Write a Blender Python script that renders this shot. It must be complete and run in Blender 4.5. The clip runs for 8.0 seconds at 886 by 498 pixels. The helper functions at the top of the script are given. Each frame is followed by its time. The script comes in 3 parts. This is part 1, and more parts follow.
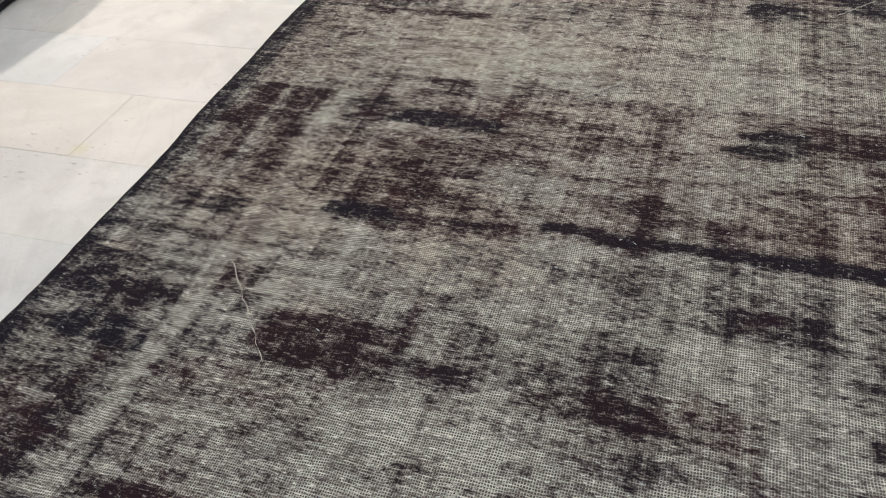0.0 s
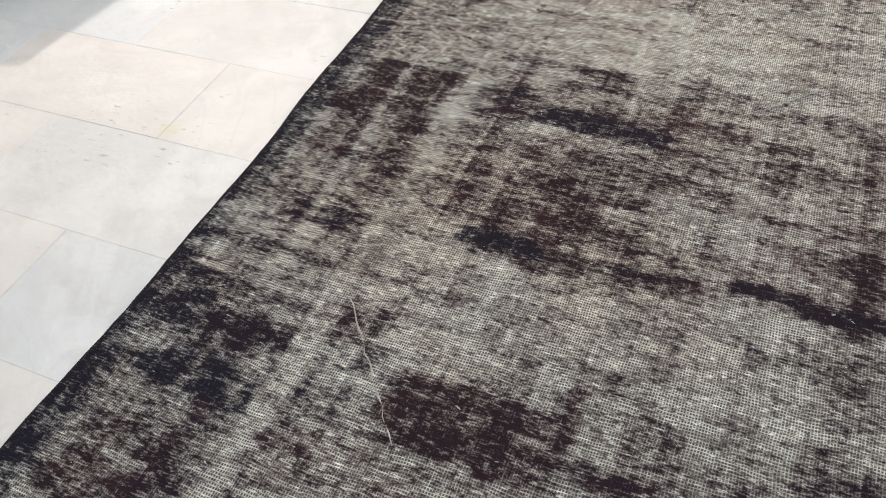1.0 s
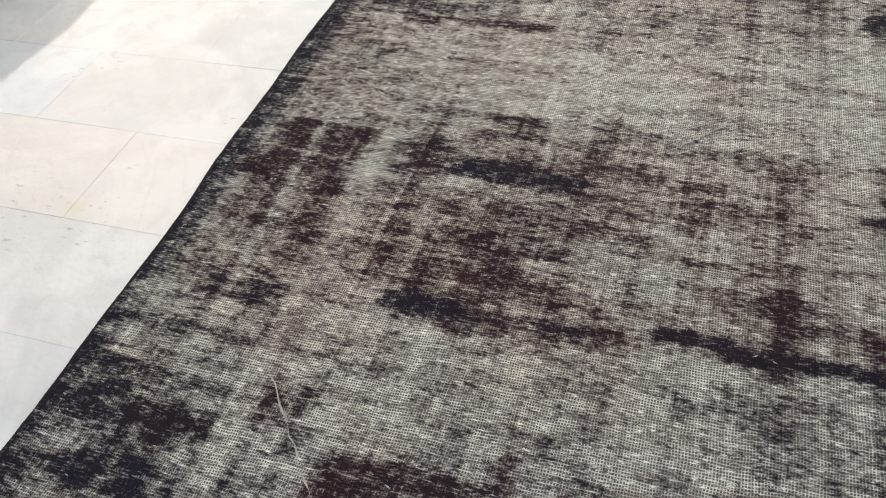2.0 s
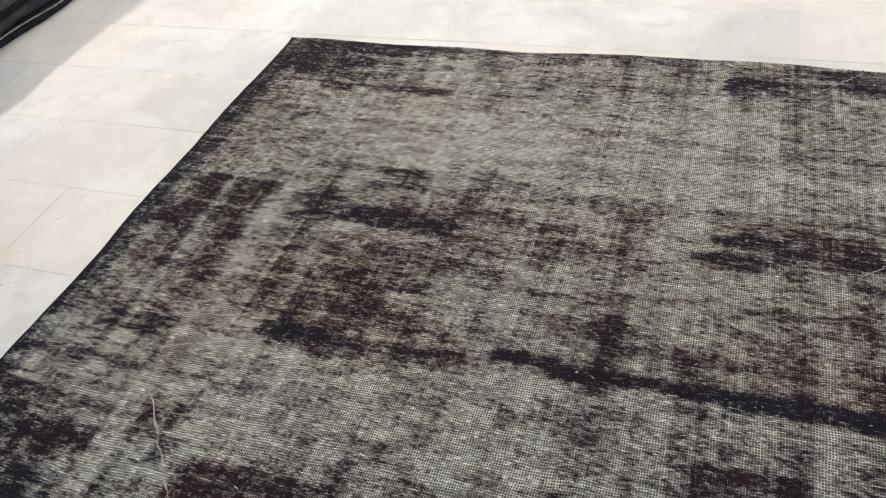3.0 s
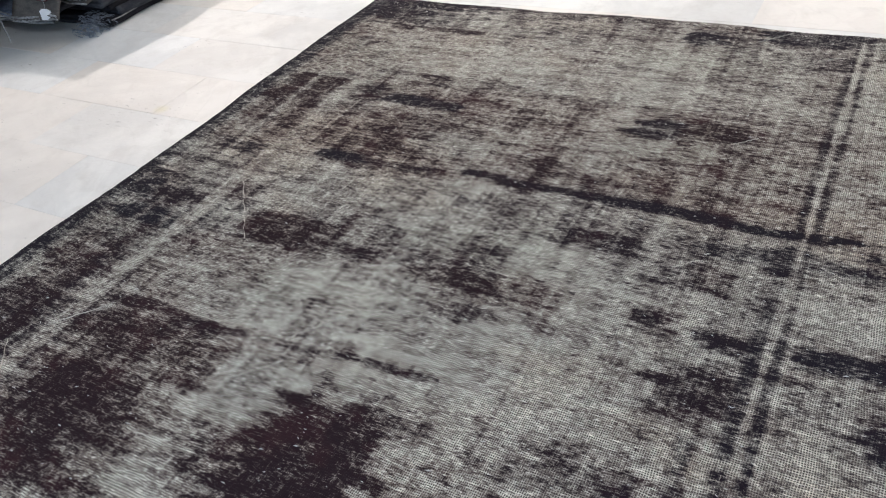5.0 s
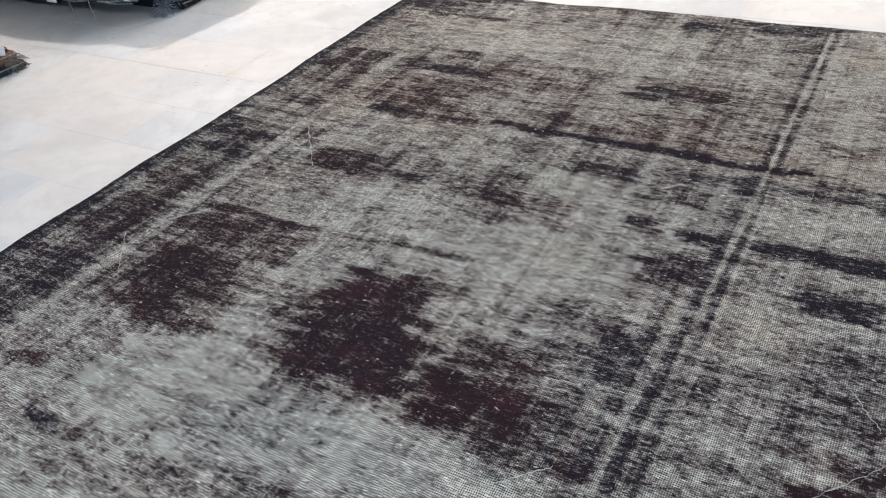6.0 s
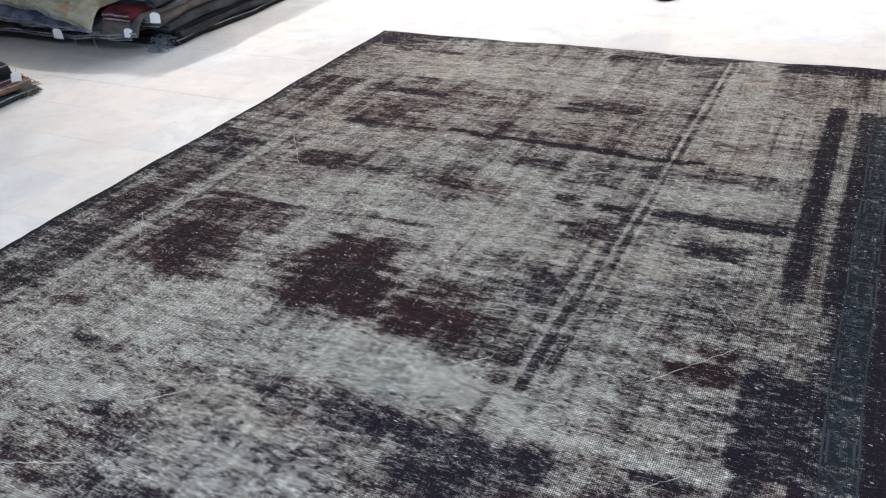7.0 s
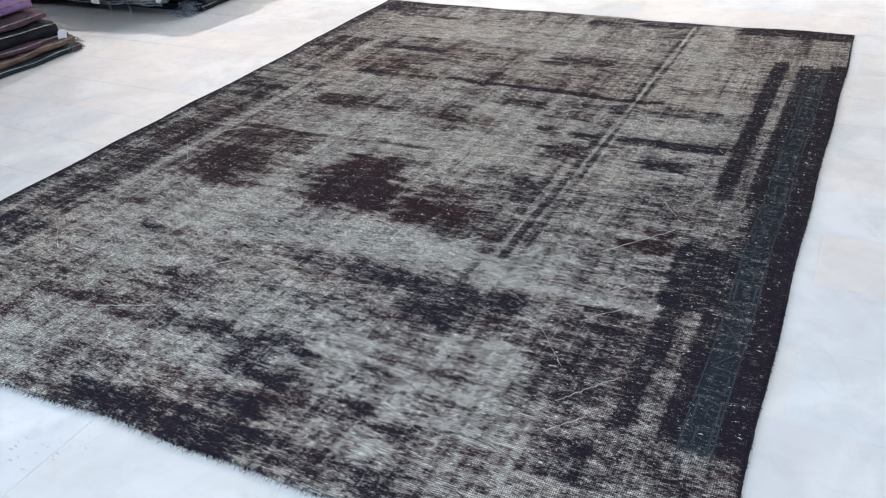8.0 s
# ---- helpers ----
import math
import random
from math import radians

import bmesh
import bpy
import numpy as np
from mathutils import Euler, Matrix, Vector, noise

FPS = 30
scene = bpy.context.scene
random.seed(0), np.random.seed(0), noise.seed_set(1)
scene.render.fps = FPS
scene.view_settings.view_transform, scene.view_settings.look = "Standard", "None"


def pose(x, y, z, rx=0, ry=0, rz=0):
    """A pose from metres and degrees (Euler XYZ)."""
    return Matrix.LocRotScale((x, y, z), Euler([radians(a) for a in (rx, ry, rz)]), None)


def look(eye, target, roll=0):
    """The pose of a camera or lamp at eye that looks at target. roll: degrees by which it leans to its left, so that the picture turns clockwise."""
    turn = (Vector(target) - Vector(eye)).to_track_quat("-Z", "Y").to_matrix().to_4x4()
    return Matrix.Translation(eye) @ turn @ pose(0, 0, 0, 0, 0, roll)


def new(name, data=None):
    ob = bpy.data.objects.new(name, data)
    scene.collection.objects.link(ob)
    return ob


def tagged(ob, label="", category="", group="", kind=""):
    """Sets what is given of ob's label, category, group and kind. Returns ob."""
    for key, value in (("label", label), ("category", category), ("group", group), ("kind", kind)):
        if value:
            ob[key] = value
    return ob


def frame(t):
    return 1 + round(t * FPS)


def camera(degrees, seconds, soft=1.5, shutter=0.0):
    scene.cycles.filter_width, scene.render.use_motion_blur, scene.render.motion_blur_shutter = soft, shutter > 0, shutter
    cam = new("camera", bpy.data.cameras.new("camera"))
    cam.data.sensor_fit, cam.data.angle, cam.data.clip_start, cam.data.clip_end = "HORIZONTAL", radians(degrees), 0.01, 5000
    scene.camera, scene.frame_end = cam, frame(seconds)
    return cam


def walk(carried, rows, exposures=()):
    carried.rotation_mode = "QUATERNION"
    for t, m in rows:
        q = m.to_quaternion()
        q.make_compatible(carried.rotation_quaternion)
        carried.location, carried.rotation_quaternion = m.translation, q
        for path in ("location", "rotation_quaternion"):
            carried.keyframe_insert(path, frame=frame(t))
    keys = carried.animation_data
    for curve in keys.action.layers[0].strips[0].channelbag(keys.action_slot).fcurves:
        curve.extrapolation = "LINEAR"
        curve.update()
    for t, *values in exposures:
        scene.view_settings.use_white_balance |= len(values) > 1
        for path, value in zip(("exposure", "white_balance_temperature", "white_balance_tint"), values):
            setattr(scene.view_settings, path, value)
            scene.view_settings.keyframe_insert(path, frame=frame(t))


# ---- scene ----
cam = camera(57.1, 8.0, soft=1.2)
PATH = [
    (0, (1.336, 1.171, 1.16), (0.756, 2.543, -0.175), -7.0),
    (0.5, (1.154, 1.351, 1.128), (0.509, 2.607, -0.289), -6.6),
    (1, (1.016, 1.466, 1.137), (0.36, 2.66, -0.328), -7.3),
    (1.5, (0.979, 1.517, 1.143), (0.368, 2.717, -0.335), -7.1),
    (2, (1.038, 1.558, 1.167), (0.494, 2.832, -0.275), -7.6),
    (2.2, (1.084, 1.566, 1.17), (0.567, 2.877, -0.249), -8.0),
    (3.3, (1.502, 1.377, 1.217), (0.866, 2.788, -0.05), -8.5),
    (3.5, (1.568, 1.286, 1.207), (0.923, 2.715, -0.034), -8.4),
    (4, (1.712, 1.039, 1.235), (1.06, 2.477, 0.009), -6.7),
    (4.5, (1.898, 0.878, 1.227), (1.117, 2.265, 0.016), -7.1),
    (5, (2.038, 0.72, 1.251), (1.172, 2.068, 0.055), -8.1),
    (5.2, (2.072, 0.606, 1.262), (1.192, 1.953, 0.075), -8.5),
    (6.3, (2.333, 0.034, 1.302), (1.441, 1.438, 0.191), -5.3),
    (6.5, (2.405, -0.065, 1.305), (1.515, 1.364, 0.225), -4.8),
    (7, (2.53, -0.338, 1.345), (1.688, 1.154, 0.314), -4.7),
    (7.5, (2.636, -0.66, 1.372), (1.844, 0.863, 0.345), -4.2),
    (8, (2.796, -0.898, 1.365), (1.97, 0.595, 0.322), -3.9),
]
walk(cam, [(t, look(eye, target, roll)) for t, eye, target, roll in PATH], exposures=[
    (0, -0.33, 6520, 9.5), (0.5, -0.13, 6400, 9.5), (1.5, -0.04, 6330, 9.5), (3.5, -0.37, 6440, 9), (4.5, -0.25, 6230, 9), (5, -0.20, 6200, 11), (7, -0.12, 6100, 12), (8, -0.15, 6010, 12)])

# ---- world and lights ----
world = bpy.data.worlds.new("world")
scene.world = world
world.use_nodes = True
wn = world.node_tree
sky = wn.nodes.new("ShaderNodeTexSky")
sky.sky_type, sky.sun_disc = "NISHITA", False
sky.sun_elevation, sky.sun_rotation = radians(40), radians(200)
wn.nodes["Background"].inputs["Strength"].default_value = 0.1
wn.links.new(sky.outputs[0], wn.nodes["Background"].inputs["Color"])


def lamp(name, kind, power, colour, m, size=0.1, size_y=None):
    data = bpy.data.lights.new(name, kind)
    data.energy, data.color = power, colour
    if kind == "AREA":
        data.shape, data.size, data.size_y = "RECTANGLE", size, size_y or size
    else:
        data.shadow_soft_size = size
    ob = new(name, data)
    ob.matrix_world = m
    return ob


# daylight through an assumed shop window behind, ceiling panels added out of view, and one bright track spot behind the
# rug stack, placed from its shadow
lamp("window_daylight", "AREA", 168, (0.53, 0.77, 1.0), look((1.2, -4.35, 1.75), (1.2, 2.0, 0.2)), 6.0, 2.4)
ADDED_PANELS = ((-1.2, 6.9), (1.0, 6.9), (3.2, 6.9), (0.8, -0.6), (3.6, -0.4))
for px, py in ADDED_PANELS:
    lamp("added_panel_light", "AREA", (125 if px < 0 else 104) if py > 0 else 50, (1.0, 0.955, 0.90) if py > 0 else (0.80, 0.91, 1.0), look((px, py, 3.13), (px, py, 0)), 1.15, 0.55)
lamp("track_light", "POINT", 440, (1.0, 0.90, 0.80), pose(-3.4, 5.5, 2.95), 0.06)


# ---- material helpers ----
def material(name, rough=0.6, metal=0.0, spec=0.4):
    m = bpy.data.materials.new(name)
    m.use_nodes = True
    p = m.node_tree.nodes["Principled BSDF"]
    p.inputs["Roughness"].default_value = rough
    p.inputs["Metallic"].default_value = metal
    p.inputs["Specular IOR Level"].default_value = spec
    return m, m.node_tree, p


def put(tree, socket, value):
    if hasattr(value, "node"):
        tree.links.new(value, socket)
    else:
        socket.default_value = value


def maths(tree, op, a, b=0.0, clamp=False):
    n = tree.nodes.new("ShaderNodeMath")
    n.operation, n.use_clamp = op, clamp
    put(tree, n.inputs[0], a)
    put(tree, n.inputs[1], b)
    return n.outputs[0]


def mixed(tree, fac, a, b):
    n = tree.nodes.new("ShaderNodeMix")
    n.data_type = "RGBA"
    put(tree, n.inputs[0], fac)
    for i, c in ((6, a), (7, b)):
        put(tree, n.inputs[i], c if hasattr(c, "node") else (*c, 1))
    return n.outputs[2]


def ramp(tree, value, lo, hi, out0=0.0, out1=1.0):
    n = tree.nodes.new("ShaderNodeMapRange")
    n.interpolation_type = "SMOOTHSTEP"
    for i, v in enumerate((value, lo, hi, out0, out1)):
        put(tree, n.inputs[i], v)
    return n.outputs[0]


def scaled(tree, vector, sx, sy, sz=1.0):
    n = tree.nodes.new("ShaderNodeMapping")
    tree.links.new(vector, n.inputs[0])
    n.inputs["Scale"].default_value = (sx, sy, sz)
    return n.outputs[0]


def noisy(tree, vector, scale, detail=3.0, rough=0.55, distortion=0.0):
    n = tree.nodes.new("ShaderNodeTexNoise")
    if vector is not None:
        tree.links.new(vector, n.inputs["Vector"])
    n.inputs["Scale"].default_value, n.inputs["Detail"].default_value = scale, detail
    n.inputs["Roughness"].default_value, n.inputs["Distortion"].default_value = rough, distortion
    return n.outputs["Fac"]


def coords(tree):
    return tree.nodes.new("ShaderNodeTexCoord").outputs["Object"]


def attribute(tree, name):
    n = tree.nodes.new("ShaderNodeAttribute")
    n.attribute_name = name
    return n.outputs["Fac"]


def bump(tree, bsdf, height, strength, distance):
    n = tree.nodes.new("ShaderNodeBump")
    n.inputs["Strength"].default_value, n.inputs["Distance"].default_value = strength, distance
    tree.links.new(height, n.inputs["Height"])
    tree.links.new(n.outputs[0], bsdf.inputs["Normal"])


def simple(name, colour, colour2=None, rough=0.7, scale=30.0, spec=0.3, grain=0.3, depth=0.001):
    """A plain material with two scales of variation and a fine grain."""
    m, t, p = material(name, rough, 0.0, spec)
    c = coords(t)
    a = noisy(t, c, scale, 4)
    b = noisy(t, c, scale * 0.12, 3)
    f = maths(t, "ADD", maths(t, "MULTIPLY", a, 0.6), maths(t, "MULTIPLY", b, 0.5))
    colour2 = colour2 or tuple(v * 0.65 for v in colour)
    put(t, p.inputs["Base Color"], mixed(t, ramp(t, f, 0.35, 0.75), colour, colour2))
    bump(t, p, a, grain, depth)
    return m


# ---- materials ----
def near_spot(tree, position, place, radius):
    n = tree.nodes.new("ShaderNodeVectorMath")
    n.operation = "DISTANCE"
    tree.links.new(position, n.inputs[0])
    n.inputs[1].default_value = place
    return ramp(tree, n.outputs["Value"], 0.0, radius, 1.0, 0.0)


def tile_material():
    """Tumbled pale limestone: clouded, pitted in patches, with a few stains and scuffs."""
    m, t, p = material("limestone_tile", 0.5, 0.0, 0.3)
    info = t.nodes.new("ShaderNodeObjectInfo").outputs["Random"]
    c = t.nodes.new("ShaderNodeNewGeometry").outputs["Position"]
    cloud = noisy(t, c, 2.1, 6, 0.62, 0.8)
    mid = noisy(t, c, 9.0, 5, 0.6, 0.5)
    fine = noisy(t, c, 42, 5, 0.65)
    col = mixed(t, ramp(t, cloud, 0.36, 0.66), (0.77, 0.765, 0.75), (0.63, 0.63, 0.625))
    col = mixed(t, maths(t, "MULTIPLY", ramp(t, mid, 0.45, 0.75), 0.6), col, (0.56, 0.55, 0.53))
    col = mixed(t, ramp(t, info, 0.45, 0.95, 0.0, 0.40), col, (0.80, 0.715, 0.64))
    col = mixed(t, ramp(t, info, 0.05, 0.40, 0.28, 0.0), col, (0.74, 0.77, 0.80))
    pits = ramp(t, noisy(t, scaled(t, c, 1.0, 2.4), 34, 3, 0.5), 0.62, 0.72)
    zone = ramp(t, noisy(t, c, 2.7, 2), 0.56, 0.66, 0.0, 0.8)
    zone = maths(t, "MAXIMUM", zone, near_spot(t, c, (-0.42, 2.47, 0.0), 0.24))
    col = mixed(t, maths(t, "MULTIPLY", maths(t, "MULTIPLY", pits, zone), 0.75), col, (0.30, 0.285, 0.27))
    scuff = ramp(t, noisy(t, scaled(t, c, 1.0, 1.6), 11, 6, 0.7, 1.2), 0.66, 0.74)
    col = mixed(t, maths(t, "MULTIPLY", scuff, 0.45), col, (0.40, 0.385, 0.37))
    vein = ramp(t, maths(t, "ABSOLUTE", maths(t, "SUBTRACT", noisy(t, c, 1.7, 4, 0.6, 1.0), 0.5)), 0.0, 0.012, 1.0, 0.0)
    col = mixed(t, maths(t, "MULTIPLY", vein, 0.08), col, (0.44, 0.42, 0.40))
    col = mixed(t, maths(t, "MULTIPLY", near_spot(t, c, (-0.245, 2.53, 0.0), 0.045), 0.5), col, (0.66, 0.61, 0.38))
    put(t, p.inputs["Base Color"], col)
    put(t, p.inputs["Roughness"], ramp(t, fine, 0.3, 0.7, 0.42, 0.62))
    bump(t, p, maths(t, "ADD", maths(t, "MULTIPLY", mid, 1.4), fine), 0.35, 0.003)
    return m


def rug_material():
    m, t, p = material("worn_overdyed_wool", 0.95, 0.0, 0.06)
    c = coords(t)
    dens, navy, blue = attribute(t, "pile"), attribute(t, "navy"), attribute(t, "teal")
    # surviving pile: soft clumps, short weft-wise streaks and single knots
    n0 = noisy(t, scaled(t, c, 15, 44), 1.0, 3, 0.6, 0.6)
    n1 = noisy(t, scaled(t, c, 42, 110), 1.0, 3, 0.65)
    n2 = noisy(t, scaled(t, c, 130, 270), 1.0, 2, 0.6)
    n4 = noisy(t, scaled(t, c, 75, 2.2), 1.0, 2, 0.6)
    n = maths(t, "ADD", maths(t, "ADD", maths(t, "MULTIPLY", n0, 0.50), maths(t, "MULTIPLY", n4, 0.25)), maths(t, "ADD", maths(t, "MULTIPLY", n1, 0.66), maths(t, "MULTIPLY", n2, 0.50)))
    lift = maths(t, "ADD", maths(t, "MULTIPLY", maths(t, "SUBTRACT", n, 0.955), 2.6), dens)
    pile = ramp(t, lift, 0.20, 0.86)
    haze = ramp(t, lift, -0.10, 0.50)
    # bare foundation: a net of warp and weft with open gaps
    sep = t.nodes.new("ShaderNodeSeparateXYZ")
    t.links.new(c, sep.inputs[0])
    wob = noisy(t, c, 9, 2)
    wx = maths(t, "ADD", maths(t, "MULTIPLY", sep.outputs[0], 2 * math.pi / 0.0047), maths(t, "MULTIPLY", wob, 16.0))
    wy = maths(t, "ADD", maths(t, "MULTIPLY", sep.outputs[1], 2 * math.pi / 0.0054), maths(t, "MULTIPLY", noisy(t, c, 7, 2), 22.0))
    sx = maths(t, "SINE", wx)
    sy = maths(t, "SINE", wy)
    net = maths(t, "MAXIMUM", sx, sy)
    gap = ramp(t, net, 0.30, 0.86, 1.0, 0.0)
    tone = noisy(t, c, 3.0, 4, 0.6)
    yarn = noisy(t, scaled(t, c, 60, 260), 1.0, 2)
    tint = attribute(t, "tint")
    bare = mixed(t, ramp(t, tone, 0.3, 0.7), (0.79, 0.77, 0.685), (0.65, 0.65, 0.585))
    bare = mixed(t, ramp(t, tint, 0.15, 0.45, 0.55, 0.0), bare, (0.60, 0.63, 0.54))
    bare = mixed(t, ramp(t, tint, 0.55, 0.85, 0.0, 0.6), bare, (0.74, 0.645, 0.515))
    bare = mixed(t, ramp(t, yarn, 0.38, 0.75, 0.0, 0.42), bare, (0.35, 0.325, 0.28))
    worn = noisy(t, scaled(t, c, 11, 34), 1.0, 4, 0.65, 0.4)
    wale = noisy(t, scaled(t, c, 30, 1.4), 1.0, 3, 0.6)
    bare = mixed(t, ramp(t, maths(t, "ADD", worn, maths(t, "MULTIPLY", wale, 0.5)), 0.66, 0.96, 0.0, 0.72), bare, (0.25, 0.235, 0.205))
    bare = mixed(t, maths(t, "MULTIPLY", gap, 0.90), bare, (0.024, 0.020, 0.019))
    speck = ramp(t, noisy(t, scaled(t, c, 30, 75), 1.0, 4, 0.7), 0.50, 0.68)
    bare = mixed(t, maths(t, "MULTIPLY", speck, 0.6), bare, (0.150, 0.132, 0.118))
    fleck = ramp(t, noisy(t, scaled(t, c, 55, 380), 1.0, 2, 0.6), 0.57, 0.66)
    bare = mixed(t, maths(t, "MULTIPLY", fleck, 0.9), bare, (0.90, 0.87, 0.80))
    fuzz = mixed(t, navy, (0.150, 0.094, 0.084), (0.086, 0.080, 0.092))
    col = mixed(t, maths(t, "MULTIPLY", haze, 0.52), bare, fuzz)
    red = ramp(t, noisy(t, c, 6.5, 3), 0.50, 0.64)
    wool = mixed(t, maths(t, "MULTIPLY", red, 0.6), (0.0175, 0.0080, 0.0118), (0.037, 0.0118, 0.0160))
    wool = mixed(t, navy, wool, (0.0092, 0.0076, 0.0150))
    wool = mixed(t, blue, wool, (0.0125, 0.0175, 0.0245))
    # single bare yarns that show through the pile, along the weft and in short warp dashes
    yarns = maths(t, "MAXIMUM", ramp(t, noisy(t, scaled(t, c, 38, 300), 1.0, 2, 0.6), 0.60, 0.68), ramp(t, noisy(t, scaled(t, c, 330, 60), 1.0, 2, 0.6), 0.62, 0.70))
    cover = maths(t, "MULTIPLY", pile, maths(t, "SUBTRACT", 0.98, maths(t, "MULTIPLY", yarns, ramp(t, lift, 0.6, 1.2, 0.75, 0.16))))
    col = mixed(t, cover, col, wool)
    put(t, p.inputs["Base Color"], col)
    h = maths(t, "ADD", maths(t, "MULTIPLY", net, 0.25), maths(t, "ADD", maths(t, "MULTIPLY", pile, 0.9), maths(t, "MULTIPLY", n2, 0.6)))
    bump(t, p, h, 0.32, 0.0018)
    return m


TILE = tile_material()
RUG = rug_material()
GROUT = simple("pale_grout", (0.84, 0.83, 0.81), (0.66, 0.64, 0.61), 0.9, 7)
PLASTER = simple("beige_plaster", (0.46, 0.43, 0.39), (0.40, 0.37, 0.34), 0.85, 14)
CEILING = simple("grey_ceiling_paint", (0.30, 0.30, 0.30), (0.26, 0.26, 0.26), 0.9, 10)
FRINGE = simple("raw_cotton_warp", (0.46, 0.44, 0.40), (0.20, 0.18, 0.165), 0.9, 90)
SELVEDGE = simple("black_wool_overcast", (0.012, 0.011, 0.014), (0.03, 0.027, 0.032), 0.95, 120, 0.15)
THREAD = simple("pale_loose_yarn", (0.66, 0.62, 0.55), (0.30, 0.27, 0.24), 0.9, 150)
LINT = simple("white_lint", (0.62, 0.61, 0.58), (0.45, 0.44, 0.42), 0.9, 200)
ORNAMENT = simple("slate_blue_wool", (0.048, 0.060, 0.072), (0.020, 0.026, 0.034), 0.9, 40, 0.2)
BINDING = simple("pale_grey_edge_yarn", (0.42, 0.41, 0.41), (0.12, 0.115, 0.12), 0.95, 60)
PAPER = simple("white_paper_tag", (0.80, 0.80, 0.82), (0.72, 0.72, 0.74), 0.7, 40)
METAL = simple("white_lamp_metal", (0.7, 0.7, 0.7), (0.62, 0.62, 0.62), 0.4, 20)
GLOW, gt, gp = material("added_panel_glow", 0.5)
gp.inputs["Base Color"].default_value = (0.9, 0.9, 0.9, 1)
gp.inputs["Emission Color"].default_value = (1.0, 0.97, 0.92, 1)
gp.inputs["Emission Strength"].default_value = 3.0
GLASS, gt2, gp2 = material("window_glass", 0.02, 0.0, 0.5)
gp2.inputs["Transmission Weight"].default_value = 1.0


def carpet(name, a, b):
    """Wool of a folded rug: a faded motif at hand size over a knotted grain."""
    m, t, p = material(name, 0.95, 0.0, 0.15)
    c = coords(t)
    f = ramp(t, noisy(t, scaled(t, c, 1.0, 1.0, 3.0), 9, 5, 0.65), 0.4, 0.62)
    k = noisy(t, c, 240, 2)
    col = mixed(t, f, a, b)
    col = mixed(t, ramp(t, k, 0.4, 0.75, 0.0, 0.5), col, tuple(v * 0.5 for v in a))
    put(t, p.inputs["Base Color"], col)
    bump(t, p, k, 0.5, 0.002)
    return m


# ---- mesh helpers ----
def part(name, bm, mat, parent=None, label="", smooth=False):
    me = bpy.data.meshes.new(name)
    bm.to_mesh(me)
    bm.free()
    me.materials.append(mat)
    if smooth:
        me.polygons.foreach_set("use_smooth", [True] * len(me.polygons))
    ob = new(name, me)
    if parent is not None:
        ob.parent = parent
    if label:
        ob["label"] = label
    return ob


def box(bm, x0, x1, y0, y1, z0, z1, bevel=0.0):
    made = bmesh.ops.create_cube(bm, size=1.0)["verts"]
    for v in made:
        v.co = Vector(((x0 + x1) / 2 + v.co.x * (x1 - x0), (y0 + y1) / 2 + v.co.y * (y1 - y0), (z0 + z1) / 2 + v.co.z * (z1 - z0)))
    if bevel:
        edges = list({e for v in made for e in v.link_edges})
        bmesh.ops.bevel(bm, geom=edges, offset=bevel, segments=2, affect="EDGES", profile=0.6)


def plain_box(x0, x1, y0, y1, z0, z1, bevel=0.0):
    bm = bmesh.new()
    box(bm, x0, x1, y0, y1, z0, z1, bevel)
    return bm


def tube(bm, points, radius, sides=5):
    rings = []
    for i, q in enumerate(points):
        a, b = points[max(i - 1, 0)], points[min(i + 1, len(points) - 1)]
        way = (Vector(b) - Vector(a)).normalized()
        side = way.cross(Vector((0.13, 0.21, 1))).normalized()
        up = side.cross(way)
        r = radius * (0.8 + 0.4 * random.random())
        rings.append([bm.verts.new(Vector(q) + r * (math.cos(k * 2 * math.pi / sides) * side + math.sin(k * 2 * math.pi / sides) * up)) for k in range(sides)])
    for r0, r1 in zip(rings, rings[1:]):
        for k in range(sides):
            bm.faces.new((r0[k], r0[(k + 1) % sides], r1[(k + 1) % sides], r1[k]))
    bm.faces.new(rings[0][::-1])
    bm.faces.new(rings[-1])


def value_noise(x, y, sx, sy, seed, octaves=3):
    """Smooth noise from -1 to 1 over arrays, with cells of sx by sy metres."""
    out, amp, total = np.zeros_like(x), 1.0, 0.0
    for o in range(octaves):
        grid = np.random.RandomState(seed + 31 * o).uniform(-1, 1, (256, 256))
        u, v = x / sx * 2**o + 40.3, y / sy * 2**o + 40.7
        i, j = np.floor(u).astype(int), np.floor(v).astype(int)
        fu, fv = u - i, v - j
        fu, fv = fu * fu * (3 - 2 * fu), fv * fv * (3 - 2 * fv)
        at = lambda a, b: grid[a % 256, b % 256]
        out += amp * ((at(i, j) * (1 - fu) + at(i + 1, j) * fu) * (1 - fv) + (at(i, j + 1) * (1 - fu) + at(i + 1, j + 1) * fu) * fv)
        total += amp
        amp *= 0.55
    return out / total * 1.4


# ---- the room: tile floor, with an assumed unseen shell that bounds the light ----
X0, X1, Y0, Y1, TOP = -5.0, 6.0, -4.5, 7.5, 3.2
floor = tagged(part("floor", plain_box(X0, X1, Y0, Y1, -0.12, -0.0014), GROUT), "white limestone tile floor of a rug shop", "floor", kind="structure")
tagged(part("ceiling", plain_box(X0, X1, Y0, Y1, TOP, TOP + 0.1), CEILING), "unseen grey ceiling, assumed to close the room", "ceiling", kind="structure")
tagged(part("wall_north", plain_box(X0 - 0.15, X1 + 0.15, Y1, Y1 + 0.15, -0.12, TOP + 0.1), PLASTER), "unseen beige plaster wall, assumed to close the room", "wall", kind="structure")
